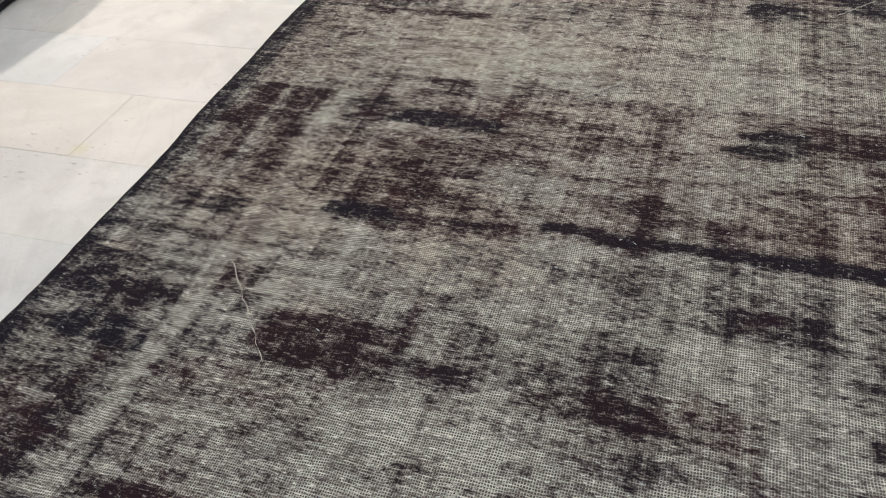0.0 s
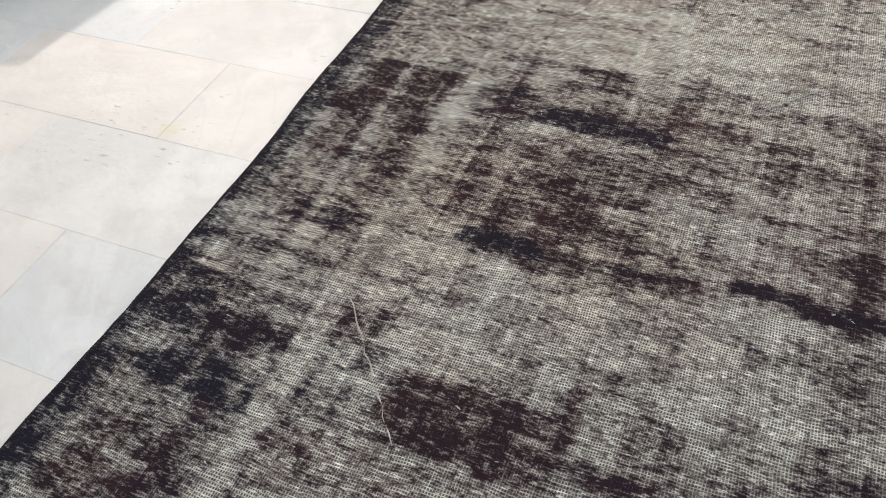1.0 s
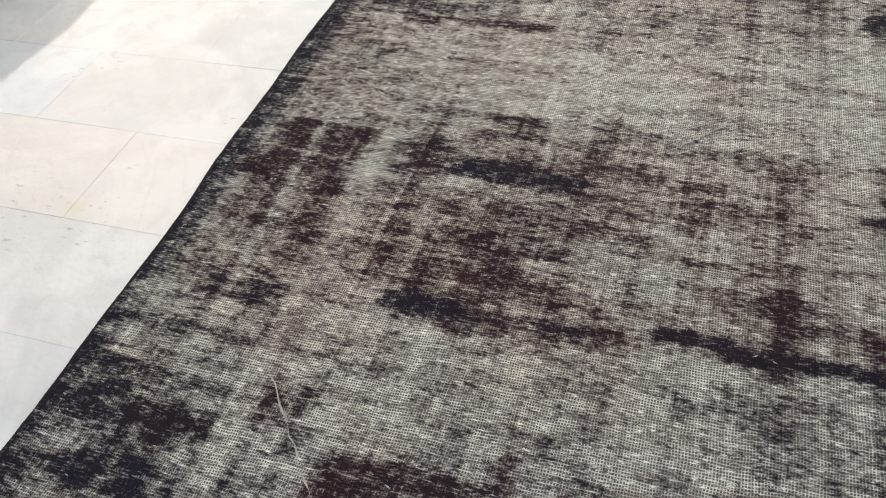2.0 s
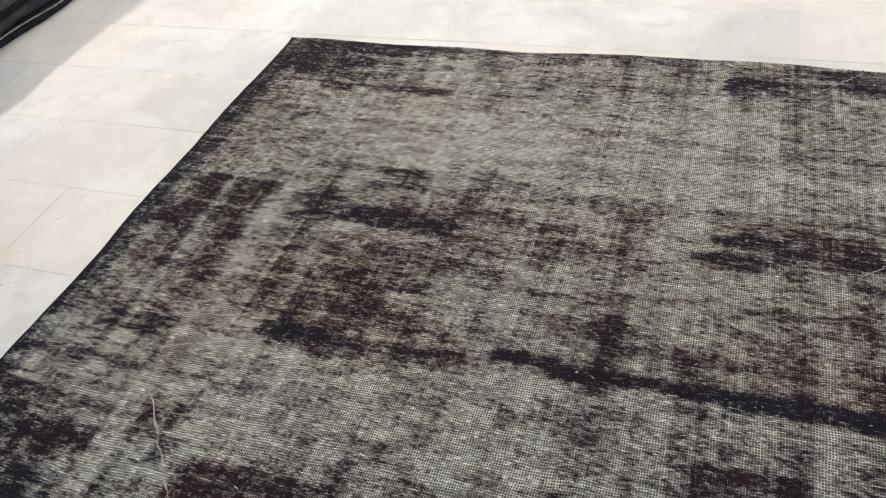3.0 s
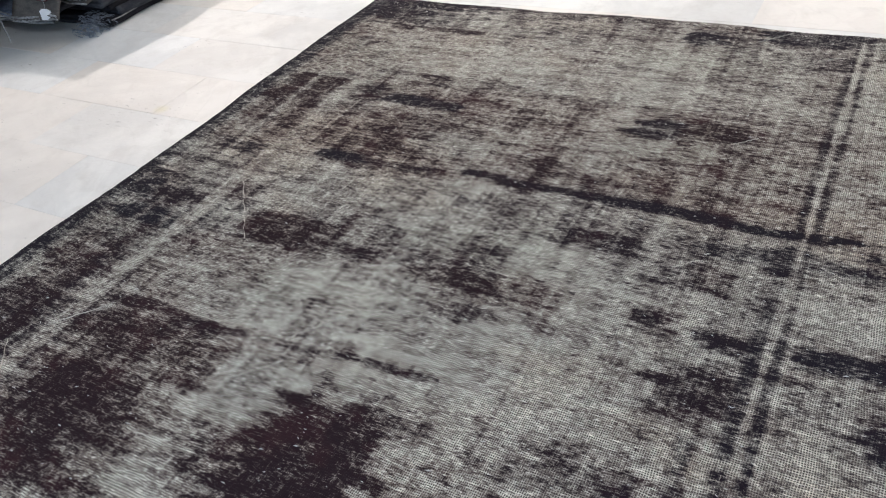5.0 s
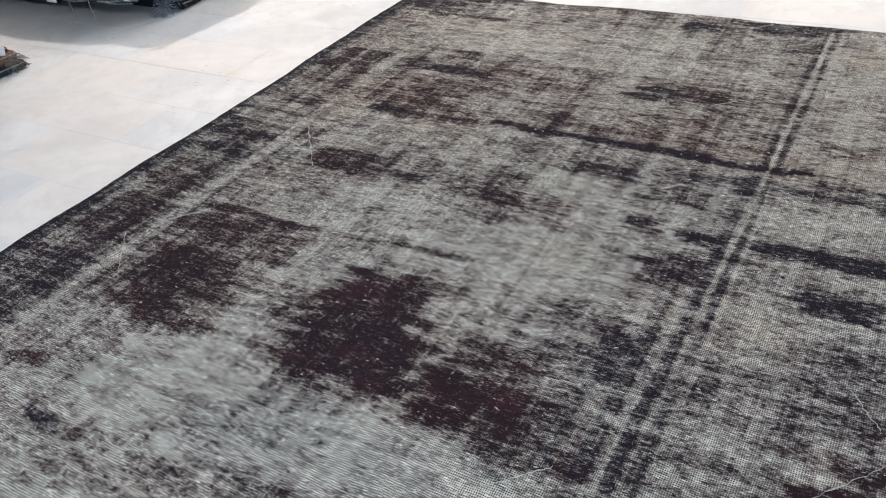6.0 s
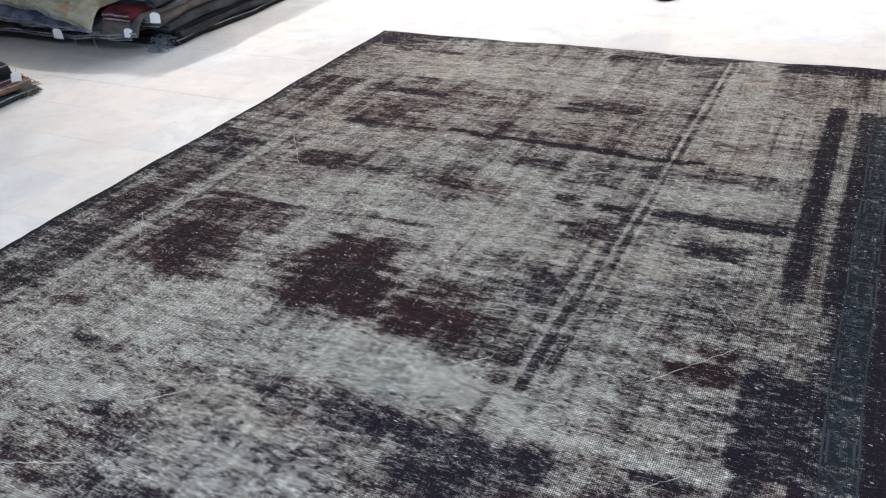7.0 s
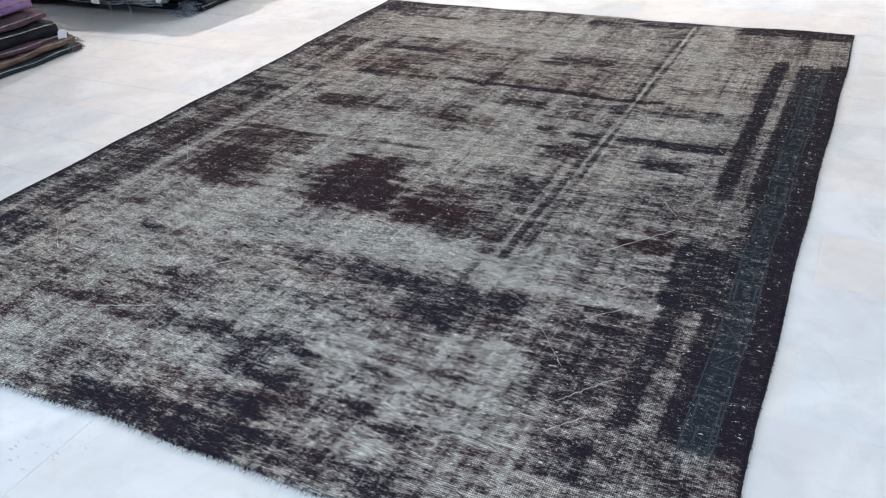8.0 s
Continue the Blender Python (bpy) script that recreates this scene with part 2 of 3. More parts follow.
tagged(part("wall_west", plain_box(X0 - 0.15, X0, Y0, Y1, -0.12, TOP + 0.1), PLASTER), "unseen beige plaster wall, assumed to close the room", "wall", kind="structure")
tagged(part("wall_east", plain_box(X1, X1 + 0.15, Y0, Y1, -0.12, TOP + 0.1), PLASTER), "unseen beige plaster wall, assumed to close the room", "wall", kind="structure")
bm = bmesh.new()
box(bm, X0 - 0.15, -1.9, Y0 - 0.15, Y0, -0.12, TOP + 0.1)
box(bm, 4.3, X1 + 0.15, Y0 - 0.15, Y0, -0.12, TOP + 0.1)
box(bm, -1.9, 4.3, Y0 - 0.15, Y0, -0.12, 0.45)
box(bm, -1.9, 4.3, Y0 - 0.15, Y0, 2.95, TOP + 0.1)
tagged(part("wall_south", bm, PLASTER), "unseen beige wall with an assumed wide shop window", "wall", kind="structure")
pane = tagged(part("window_1", plain_box(-1.9, 4.3, Y0 - 0.09, Y0 - 0.08, 0.45, 2.95), GLASS), "assumed wide clear glass shop window, out of view", "window", kind="structure")
pane.visible_shadow = False


def added_panel(x, y):
    top = tagged(new("added_ceiling_light"), "added white ceiling panel with glowing diffuser, out of view", "lamp", "ceiling lights")
    top.location = (x, y, TOP)
    part("frame", plain_box(-0.62, 0.62, -0.32, 0.32, -0.045, 0.0, 0.006), METAL, top)
    part("diffuser", plain_box(-0.58, 0.58, -0.28, 0.28, -0.053, -0.047), GLOW, top)


for px, py in ADDED_PANELS:
    added_panel(px, py)


# ---- the worn area rug ----
RUG_W, RUG_L, RUG_Z = 2.745, 3.67, 0.010
RUG_COLS, RUG_ROWS = 440, 588


def rug_edges(x, y):
    """The rug's slightly wavy outline: a place on the unit sheet moved to its place on the floor."""
    u, v = x / RUG_W, y / RUG_L
    right = -0.007 + 0.003 * np.sin(v * 9.0 + 0.6) + 0.0025 * np.sin(v * 31)
    left = 0.005 + 0.013 * np.exp(-(((y - 2.35) / 0.42) ** 2)) + 0.003 * np.sin(y * 13)
    low = -0.024 + 0.100 * u + 0.006 * np.sin(u * 17) + 0.004 * np.sin(u * 43)
    high = -0.012 + 0.006 * np.sin(u * 14 + 1) + 0.004 * np.sin(u * 37)
    return x + left * (1 - u) + right * u, y + low * (1 - v) + high * v


def rug_pattern(gx, gy):
    """How much pile survives, how blue it is, and the slate border: read off the worn design, band by band."""
    jx = gx + np.where(gx > 2.36, 0.3, 1.0) * (0.020 * value_noise(gx, gy, 0.12, 0.05, 5) + 0.040 * value_noise(gx, gy, 0.16, 0.018, 7, 2))
    jy = gy + 0.022 * value_noise(gx, gy, 0.10, 0.06, 9)
    streak = value_noise(gx, gy, 0.30, 0.035, 11, 3)
    cloud = value_noise(gx, gy, 0.38, 0.24, 17, 3)
    warp = value_noise(gx, gy, 0.05, 0.9, 23, 2)
    field = {"pile": 0.42 + 0.12 * cloud + 0.08 * streak + 0.03 * warp, "navy": 0.35 + 0.35 * value_noise(gx, gy, 0.5, 0.4, 29, 2), "teal": np.zeros_like(gx)}

    def soft(a, lo, hi, s):
        up, down = np.clip((a - lo) / s + 0.5, 0, 1), np.clip((hi - a) / s + 0.5, 0, 1)
        return up * up * (3 - 2 * up) * down * down * (3 - 2 * down)

    def patch(x0, x1, y0, y1, amount, blue=None, edge=0.05, skew=0.0):
        ux = gx + 0.07 * (jx - gx) if edge < 0.045 and y1 - y0 > 2 * (x1 - x0) else jx
        uy = gy + 0.3 * (jy - gy) if y1 - y0 < 0.075 and x1 - x0 > 0.1 else jy
        m = soft(ux - skew * (2.0 - gy), x0, x1, edge) * soft(uy, y0, y1, edge * 0.7)
        if x1 - x0 < 0.035 and y1 - y0 > 0.6:
            m = m * np.clip(0.8 + 0.5 * value_noise(gx, gy, 0.3, 0.13, 83, 2), 0.35, 1)
        field["pile"] += (amount + 0.06 * streak - field["pile"]) * m
        if blue is not None:
            field["navy"] += (blue - field["navy"]) * m

    def blob(cx, cy, rx, ry, amount, blue=None, edge=0.5):
        d = np.sqrt(((jx - cx) / rx) ** 2 + ((jy - cy) / ry) ** 2)
        m = np.clip((1 + edge / 2 - d) / edge, 0, 1)
        m = m * m * (3 - 2 * m)
        field["pile"] += (amount + 0.08 * streak - field["pile"]) * m
        if blue is not None:
            field["navy"] += (blue - field["navy"]) * m

    # wide zones of the field, far to near: pale end, warm brown band, pale band, the worn middle, the lower field
    patch(0.36, 2.40, 3.00, 3.45, 0.26, 0.3, 0.2)
    patch(0.08, 0.31, 2.97, 3.40, 0.30, 0.1, 0.08)
    blob(0.72, 3.20, 0.36, 0.17, 0.16, 0.1, 1.0)
    blob(0.89, 3.16, 0.14, 0.10, 0.02, 0.2, 1.0)
    blob(1.38, 3.17, 0.24, 0.16, 0.13, 0.4, 1.0)
    patch(0.40, 2.20, 2.48, 2.97, 0.42, 0.05, 0.12)
    patch(0.36, 1.30, 2.14, 2.41, 0.30, 0.4, 0.08)
    patch(0.05, 0.36, 2.14, 2.38, 0.42, 0.5, 0.08)
    patch(0.04, 0.42, 1.70, 1.96, 0.50, 0.4, 0.10)
    patch(0.95, 1.34, 2.03, 2.17, 0.46, 0.4, 0.10)
    patch(1.30, 1.92, 2.08, 2.42, 0.37, 0.5, 0.12)
    blob(0.62, 2.28, 0.22, 0.10, 0.16, 0.4, 0.9)
    blob(0.96, 2.29, 0.22, 0.09, 0.18, 0.5, 0.9)
    blob(1.04, 1.88, 0.40, 0.10, 0.17, 0.4, 0.9)
    patch(0.40, 0.80, 1.72, 1.98, 0.42, 0.2, 0.14)
    blob(0.85, 1.77, 0.30, 0.08, 0.26, 0.3, 0.9)
    patch(0.88, 1.06, 1.42, 1.64, 0.20, 0.3, 0.10)
    blob(1.55, 1.77, 0.24, 0.20, 0.10, 0.3, 0.8)
    blob(1.30, 1.70, 0.18, 0.09, 0.12, 0.3, 0.8)
    blob(1.46, 2.14, 0.13, 0.07, 0.10, 0.5, 0.8)
    blob(1.62, 2.00, 0.13, 0.12, 0.18, 0.4, 0.8)
    patch(1.98, 2.22, 1.00, 1.95, 0.40, 0.5, 0.12)
    blob(2.17, 2.22, 0.26, 0.13, 0.10, 0.4, 0.8)
    blob(2.16, 1.72, 0.14, 0.10, 0.22, 0.5, 0.8)
    blob(2.25, 2.50, 0.20, 0.09, 0.16, 0.2, 0.8)
    patch(2.16, 2.42, 2.58, 2.95, 0.42, 0.05, 0.10)
    patch(0.36, 1.05, 0.70, 1.18, 0.30, 0.2, 0.14)
    blob(0.92, 0.97, 0.26, 0.15, 0.08, 0.3, 0.9)
    blob(1.22, 0.97, 0.20, 0.11, 0.20, 0.8, 0.9)
    blob(1.56, 0.98, 0.26, 0.10, 0.08, 0.9, 0.9)
    blob(2.08, 1.10, 0.14, 0.10, 0.22, 0.6, 0.9)
    patch(0.34, 1.10, 0.20, 0.66, 0.48, 0.1, 0.16)
    blob(0.80, 0.66, 0.30, 0.09, 0.28, 0.2, 0.9)
    patch(0.76, 1.26, 0.24, 0.32, 0.22, 0.2, 0.07)
    blob(1.40, 0.60, 0.22, 0.10, 0.38, 0.9, 0.9)
    blob(1.36, 0.27, 0.13, 0.08, 0.24, 0.4, 0.9)
    blob(1.70, 0.46, 0.12, 0.08, 0.22, 0.5, 0.9)
    blob(2.06, 0.50, 0.20, 0.16, 0.24, 0.4, 0.8)
    blob(1.98, 0.36, 0.30, 0.12, 0.32, 0.4, 0.8)
    # far end
    patch(0.00, 0.32, 3.47, 3.67, 0.72, 0.7)
    patch(0.02, 0.65, 3.60, 3.67, 0.84, 0.8, 0.03)
    patch(0.60, 1.10, 3.60, 3.67, 0.62, 0.6)
    patch(0.24, 0.66, 3.385, 3.425, 0.72, 0.2, 0.025)
    patch(0.22, 0.62, 3.335, 3.375, 0.16, 0.1, 0.025)
    patch(0.14, 0.26, 3.18, 3.26, 0.62, 0.3)
    patch(0.74, 0.79, 3.34, 3.62, 0.58, 0.5, 0.03)
    patch(0.86, 0.90, 3.40, 3.64, 0.60, 0.5, 0.03)
    patch(1.00, 1.05, 3.36, 3.62, 0.56, 0.5, 0.03)
    patch(1.35, 1.40, 3.08, 3.62, 0.10, 0.3, 0.03)
    blob(1.47, 3.53, 0.07, 0.07, 0.80, 0.8)
    patch(1.66, 2.02, 3.55, 3.67, 0.78, 0.8)
    patch(1.60, 2.00, 3.36, 3.50, 0.44, 0.5, 0.10)
    patch(2.06, 2.19, 2.66, 3.64, 0.10, 0.05, 0.07)
    patch(2.20, 2.745, 3.545, 3.68, 0.90, 0.7, 0.03)
    patch(2.22, 2.745, 3.16, 3.53, 0.40, 0.2, 0.05)
    patch(2.52, 2.57, 3.22, 3.54, 0.66, 0.4, 0.03)
    patch(2.38, 2.43, 3.20, 3.54, 0.22, 0.2, 0.03)
    # brown blocks and the purple bar of the upper left field
    patch(0.10, 0.32, 2.64, 2.93, 0.84, 0.12)
    patch(0.09, 0.31, 2.44, 2.66, 0.62, 0.1)
    patch(0.15, 0.33, 2.375, 2.435, 0.92, 0.6, 0.03)
    patch(0.40, 0.82, 2.48, 2.78, 0.60, 0.05)
    patch(0.40, 0.52, 2.74, 2.92, 0.78, 0.4)
    patch(0.52, 0.84, 2.80, 2.865, 0.96, 0.75, 0.03)
    patch(0.57, 0.71, 2.95, 3.03, 0.70, 0.3)
    patch(0.70, 0.82, 2.60, 2.66, 0.74, 0.1, 0.04)
    patch(0.53, 0.70, 2.42, 2.47, 0.92, 0.8, 0.03)
    patch(0.70, 0.94, 2.425, 2.465, 0.74, 0.4, 0.03)
    blob(0.91, 2.60, 0.10, 0.08, 0.16, 0.4, 0.7)
    patch(1.02, 1.34, 2.71, 2.85, 0.56, 0.0, 0.07)
    patch(1.20, 1.34, 2.56, 2.95, 0.40, 0.0, 0.07)
    patch(1.08, 1.24, 2.53, 2.60, 0.62, 0.1, 0.04)
    patch(1.24, 1.48, 2.52, 2.58, 0.58, 0.1, 0.04)
    blob(1.42, 2.72, 0.10, 0.05, 0.16, 0.2, 0.8)
    blob(1.56, 2.74, 0.10, 0.04, 0.20, 0.0, 0.8)
    blob(1.47, 2.85, 0.08, 0.06, 0.76, 0.6)
    blob(1.65, 2.89, 0.10, 0.06, 0.70, 0.05)
    patch(1.46, 1.86, 2.54, 2.68, 0.50, 0.0, 0.07)
    patch(1.00, 1.14, 2.450, 2.482, 1.02, 0.6, 0.022)
    patch(1.14, 1.40, 2.438, 2.470, 1.00, 0.6, 0.022)
    patch(1.40, 1.78, 2.433, 2.475, 1.10, 0.75, 0.022)
    patch(1.78, 2.06, 2.428, 2.464, 1.10, 0.85, 0.022)
    patch(2.06, 2.36, 2.385, 2.415, 0.74, 0.8, 0.025)
    patch(1.72, 2.40, 2.31, 2.37, 0.60, 0.8, 0.04)
    patch(1.36, 1.62, 2.24, 2.31, 0.74, 0.5, 0.04)
    # middle field
    patch(0.13, 0.31, 1.955, 2.03, 0.96, 0.95, 0.04)
    patch(0.15, 0.32, 2.05, 2.13, 0.86, 0.5, 0.04)
    patch(0.02, 0.12, 2.06, 2.20, 0.74, 0.9, 0.05)
    patch(0.37, 0.47, 2.12, 2.24, 0.72, 0.3, 0.04)
    patch(0.54, 0.84, 1.99, 2.12, 0.88, 0.12, 0.07)
    patch(0.84, 1.04, 2.01, 2.06, 0.72, 0.4, 0.05)
    patch(1.12, 1.34, 1.985, 2.045, 0.86, 0.15, 0.05)
    blob(1.26, 1.90, 0.07, 0.03, 0.54, 0.4)
    patch(1.67, 1.76, 1.98, 2.06, 0.78, 0.5, 0.05)
    patch(1.80, 1.92, 1.98, 2.04, 0.84, 0.6, 0.04)
    blob(1.79, 2.24, 0.06, 0.06, 0.72, 0.3)
    blob(1.94, 2.34, 0.05, 0.06, 0.80, 0.7)
    patch(1.75, 1.92, 1.78, 1.94, 0.72, 0.4, 0.08)
    patch(2.00, 2.42, 1.995, 2.06, 0.88, 0.85, 0.04)
    patch(2.15, 2.34, 1.80, 1.89, 0.82, 0.8, 0.05)
    patch(0.42, 0.84, 1.645, 1.69, 0.86, 0.3, 0.025)
    patch(0.84, 1.08, 1.665, 1.69, 0.62, 0.3, 0.02)
    patch(1.08, 1.36, 1.675, 1.70, 0.82, 0.4, 0.02)
    patch(0.41, 0.86, 1.17, 1.63, 0.66, 0.08, 0.12)
    blob(0.62, 1.36, 0.17, 0.12, 0.86, 0.15)
    patch(1.03, 1.32, 1.30, 1.56, 1.04, 0.2, 0.09)
    patch(1.09, 1.43, 1.15, 1.36, 1.10, 0.2, 0.07)
    blob(0.98, 1.36, 0.07, 0.08, 0.62, 0.2)
    patch(1.46, 1.74, 1.15, 1.31, 1.04, 0.02, 0.07)
    patch(1.49, 1.68, 1.28, 1.42, 0.80, 0.1, 0.08)
    patch(1.70, 1.90, 1.08, 1.36, 0.60, 0.3, 0.10)
    blob(1.84, 1.14, 0.07, 0.04, 0.80, 0.1)
    patch(1.77, 1.86, 1.40, 1.58, 0.82, 0.8, 0.06)
    patch(1.62, 1.80, 1.42, 1.52, 0.62, 0.6, 0.08)
    patch(2.20, 2.39, 1.38, 1.72, 0.68, 0.6, 0.10)
    blob(2.33, 1.26, 0.09, 0.05, 0.95, 0.0)
    blob(2.34, 1.345, 0.05, 0.035, 0.82, 0.0)
    # lower field
    blob(0.52, 0.93, 0.06, 0.05, 0.58, 0.0)
    blob(0.72, 0.80, 0.07, 0.03, 0.74, 0.7)
    blob(0.98, 0.61, 0.05, 0.025, 0.80, 0.8)
    patch(0.76, 0.92, 0.36, 0.42, 0.70, 0.3, 0.05)
    patch(0.96, 1.08, 0.345, 0.38, 0.78, 0.6, 0.03)
    patch(1.18, 1.44, 0.35, 0.43, 0.66, 0.8, 0.06)
    patch(1.28, 1.46, 0.78, 0.84, 0.74, 0.7, 0.05)
    patch(1.50, 2.12, 0.75, 0.85, 0.78, 0.9, 0.06)
    patch(1.76, 1.94, 0.65, 0.78, 0.86, 0.95, 0.07)
    patch(1.34, 2.02, 0.94, 1.01, 0.10, 0.9, 0.05)
    patch(1.92, 2.46, 0.895, 0.945, 0.12, 0.7, 0.035)
    patch(2.26, 2.37, 0.845, 0.885, 0.92, 0.8, 0.03)
    patch(2.20, 2.42, 0.44, 0.82, 0.72, 0.6, 0.10)
    patch(2.12, 2.40, 1.02, 1.18, 0.50, 0.6, 0.10)
    patch(1.42, 1.62, 0.25, 0.46, 0.56, 0.9, 0.08)
    blob(1.45, 0.40, 0.05, 0.03, 0.80, 0.9)
    blob(1.57, 0.41, 0.05, 0.03, 0.80, 0.9)
    blob(1.50, 0.32, 0.06, 0.03, 0.80, 0.9)
    blob(1.60, 0.27, 0.05, 0.03, 0.80, 0.9)
    patch(1.50, 1.64, 0.13, 0.22, 0.80, 0.9, 0.05)
    patch(1.10, 1.42, -0.05, 0.10, 0.88, 0.9, 0.05)
    patch(1.44, 1.72, -0.05, 0.11, 0.92, 0.9, 0.06)
    patch(1.72, 2.10, -0.05, 0.12, 0.58, 0.7, 0.07)
    blob(1.86, 0.27, 0.05, 0.03, 0.88, 0.7)
    blob(1.99, 0.23, 0.05, 0.03, 0.80, 0.7)
    blob(1.81, 0.40, 0.06, 0.03, 0.62, 0.7)
    patch(2.36, 2.45, 0.20, 0.36, 0.84, 0.8, 0.06)
    patch(0.10, 0.34, 0.52, 0.72, 0.76, 0.9, 0.08)
    # paired warp-wise stripes
    patch(1.914, 1.938, 2.47, 3.62, 0.84, 0.6, 0.02, -0.012)
    patch(1.939, 1.954, 1.04, 3.62, 0.10, 0.3, 0.014, -0.012)
    patch(1.956, 1.976, 2.47, 3.62, 0.78, 0.6, 0.02, -0.012)
    patch(1.980, 1.998, 1.02, 3.62, 0.14, 0.3, 0.018, -0.012)
    patch(1.908, 1.940, 1.72, 2.43, 0.86, 0.8, 0.022)
    patch(1.957, 1.980, 1.70, 2.43, 0.80, 0.8, 0.02)
    patch(1.904, 1.940, 1.05, 1.72, 0.74, 0.7, 0.025)
    patch(1.958, 1.980, 1.05, 1.70, 0.58, 0.7, 0.02)
    patch(1.84, 1.868, 0.68, 1.76, 0.70, 0.8, 0.022)
    patch(1.885, 1.905, 1.02, 1.70, 0.18, 0.5, 0.02)
    patch(1.90, 1.925, 0.62, 0.84, 0.86, 0.9, 0.02)
    patch(1.955, 1.975, 0.64, 0.82, 0.80, 0.9, 0.02)
    patch(1.775, 1.80, 1.10, 1.62, 0.68, 0.7, 0.022)
    patch(2.40, 2.418, 0.90, 2.00, 0.20, 0.4, 0.02)
    # borders
    patch(0.335, 0.388, 2.42, 3.42, 0.08, 0.3, 0.03)
    patch(0.336, 0.390, 1.75, 2.42, 0.15, 0.3, 0.035)
    patch(0.338, 0.390, 1.00, 1.75, 0.22, 0.3, 0.035)
    patch(0.10, 0.31, 0.80, 1.88, 0.70, 0.55, 0.06)
    patch(0.12, 0.28, 1.40, 1.86, 0.80, 0.2, 0.05)
    patch(0.19, 0.215, 0.40, 3.30, 0.40, 0.5, 0.025)
    patch(0.285, 0.305, 0.80, 2.40, 0.36, 0.5, 0.02)
    patch(-0.1, 0.065, -0.1, 3.80, 0.70, 0.9, 0.044)
    patch(-0.1, 0.016, -0.1, 3.80, 0.95, 0.9, 0.02)
    patch(2.436, 2.502, 0.34, 3.13, 0.95, 0.8, 0.022)
    patch(2.502, 2.545, 0.34, 3.40, 0.52, 0.3, 0.02)
    patch(2.506, 2.542, 2.28, 2.50, 0.20, 0.3, 0.03)
    patch(2.548, 2.604, 0.34, 3.12, 0.97, 0.8, 0.015)
    patch(2.600, 2.678, 0.34, 3.08, 0.92, 0.8, 0.012)
    patch(2.678, 2.80, -0.1, 3.15, 1.05, 0.8, 0.012)
    patch(2.36, 2.58, 1.36, 1.62, 0.50, 0.4, 0.05)
    patch(2.415, 2.60, 0.94, 1.31, 0.97, 0.95, 0.03)
    patch(2.49, 2.545, 0.40, 0.68, 0.44, 0.4, 0.03)
    patch(2.44, 2.74, 0.30, 0.42, 0.52, 0.4, 0.06)
    patch(2.46, 2.74, -0.1, 0.30, 0.60, 0.6, 0.08)
    # clumps, weft streaks and warp lines at hand, finger and yarn size
    clump = value_noise(gx, gy, 0.085, 0.038, 71, 3)
    knots = value_noise(gx, gy, 0.040, 0.024, 61, 2)
    thin = value_noise(gx, gy, 0.030, 1.1, 67, 2)
    broad = value_noise(gx, gy, 0.075, 0.55, 57, 2)
    line = value_noise(gx, gy, 0.55, 0.014, 53, 2)
    rough = 0.13 * clump + 0.09 * knots + 0.08 * streak + 0.06 * warp + 0.10 * thin + 0.08 * broad + 0.08 * line
    body = field["pile"]
    body = np.where(body < 0.32, 0.32 - 0.64 * (0.32 - body), body)
    body = np.where(body > 0.66, 0.66 + 0.86 * (body - 0.66), body)
    body = np.where(gx > 2.41, np.maximum(body, field["pile"] - 0.04), body)
    field["pile"] = body + rough * np.clip(0.60 + 1.2 * body, 0.5, 1.15) * np.clip(1.9 - 1.2 * body, 0.7, 1.0) * np.where(gx > 2.41, 0.6, 1.0)
    field["tint"] = 0.5 + 0.5 * value_noise(gx, gy, 0.45, 0.30, 47, 3)
    field["teal"] = soft(gx, 2.600, 2.676, 0.008) * soft(jy, 0.36, 3.03, 0.05) * 0.9
    return field


def area_rug():
    nx, ny = RUG_COLS, RUG_ROWS
    gx, gy = np.meshgrid(np.linspace(0, RUG_W, nx), np.linspace(0, RUG_L, ny))
    field = rug_pattern(gx, gy)
    wx, wy = rug_edges(gx, gy)
    z = RUG_Z + 0.0022 * value_noise(gx, gy, 0.45, 0.6, 41, 2) + 0.0022 * np.clip(field["pile"], 0, 1)
    top = np.stack([wx, wy, z], -1).reshape(-1, 3)
    rim = np.concatenate([np.arange(nx), nx * np.arange(1, ny) + nx - 1, nx * (ny - 1) + np.arange(nx - 2, -1, -1), nx * np.arange(ny - 2, 0, -1)])
    low = top[rim].copy()
    low[:, 2] = 0.001
    k = np.arange(nx * ny).reshape(ny, nx)
    faces = np.stack([k[:-1, :-1], k[:-1, 1:], k[1:, 1:], k[1:, :-1]], -1).reshape(-1, 4).tolist()
    count, base = len(rim), nx * ny
    faces += [(int(rim[(i + 1) % count]), int(rim[i]), base + i, base + (i + 1) % count) for i in range(count)]
    faces.append([base + i for i in range(count - 1, -1, -1)])
    me = bpy.data.meshes.new("area_rug")
    me.from_pydata(np.concatenate([top, low]).tolist(), [], faces)
    for name in ("pile", "navy", "teal", "tint"):
        values = np.clip(field[name].ravel(), 0, 1.1)
        me.attributes.new(name, "FLOAT", "POINT").data.foreach_set("value", np.concatenate([values, values[rim]]).astype(np.float32))
    me.polygons.foreach_set("use_smooth", [True] * len(me.polygons))
    me.materials.append(RUG)
    ob = new("area_rug", me)
    return tagged(ob, "large worn overdyed wool area rug, grey and aubergine, flat on tiles", "rug"), field


rug, rug_field = area_rug()


def on_rug(x, y):
    wx, wy = rug_edges(np.array([x]), np.array([y]))
    return float(wx[0]), float(wy[0])


def pile_at(x, y):
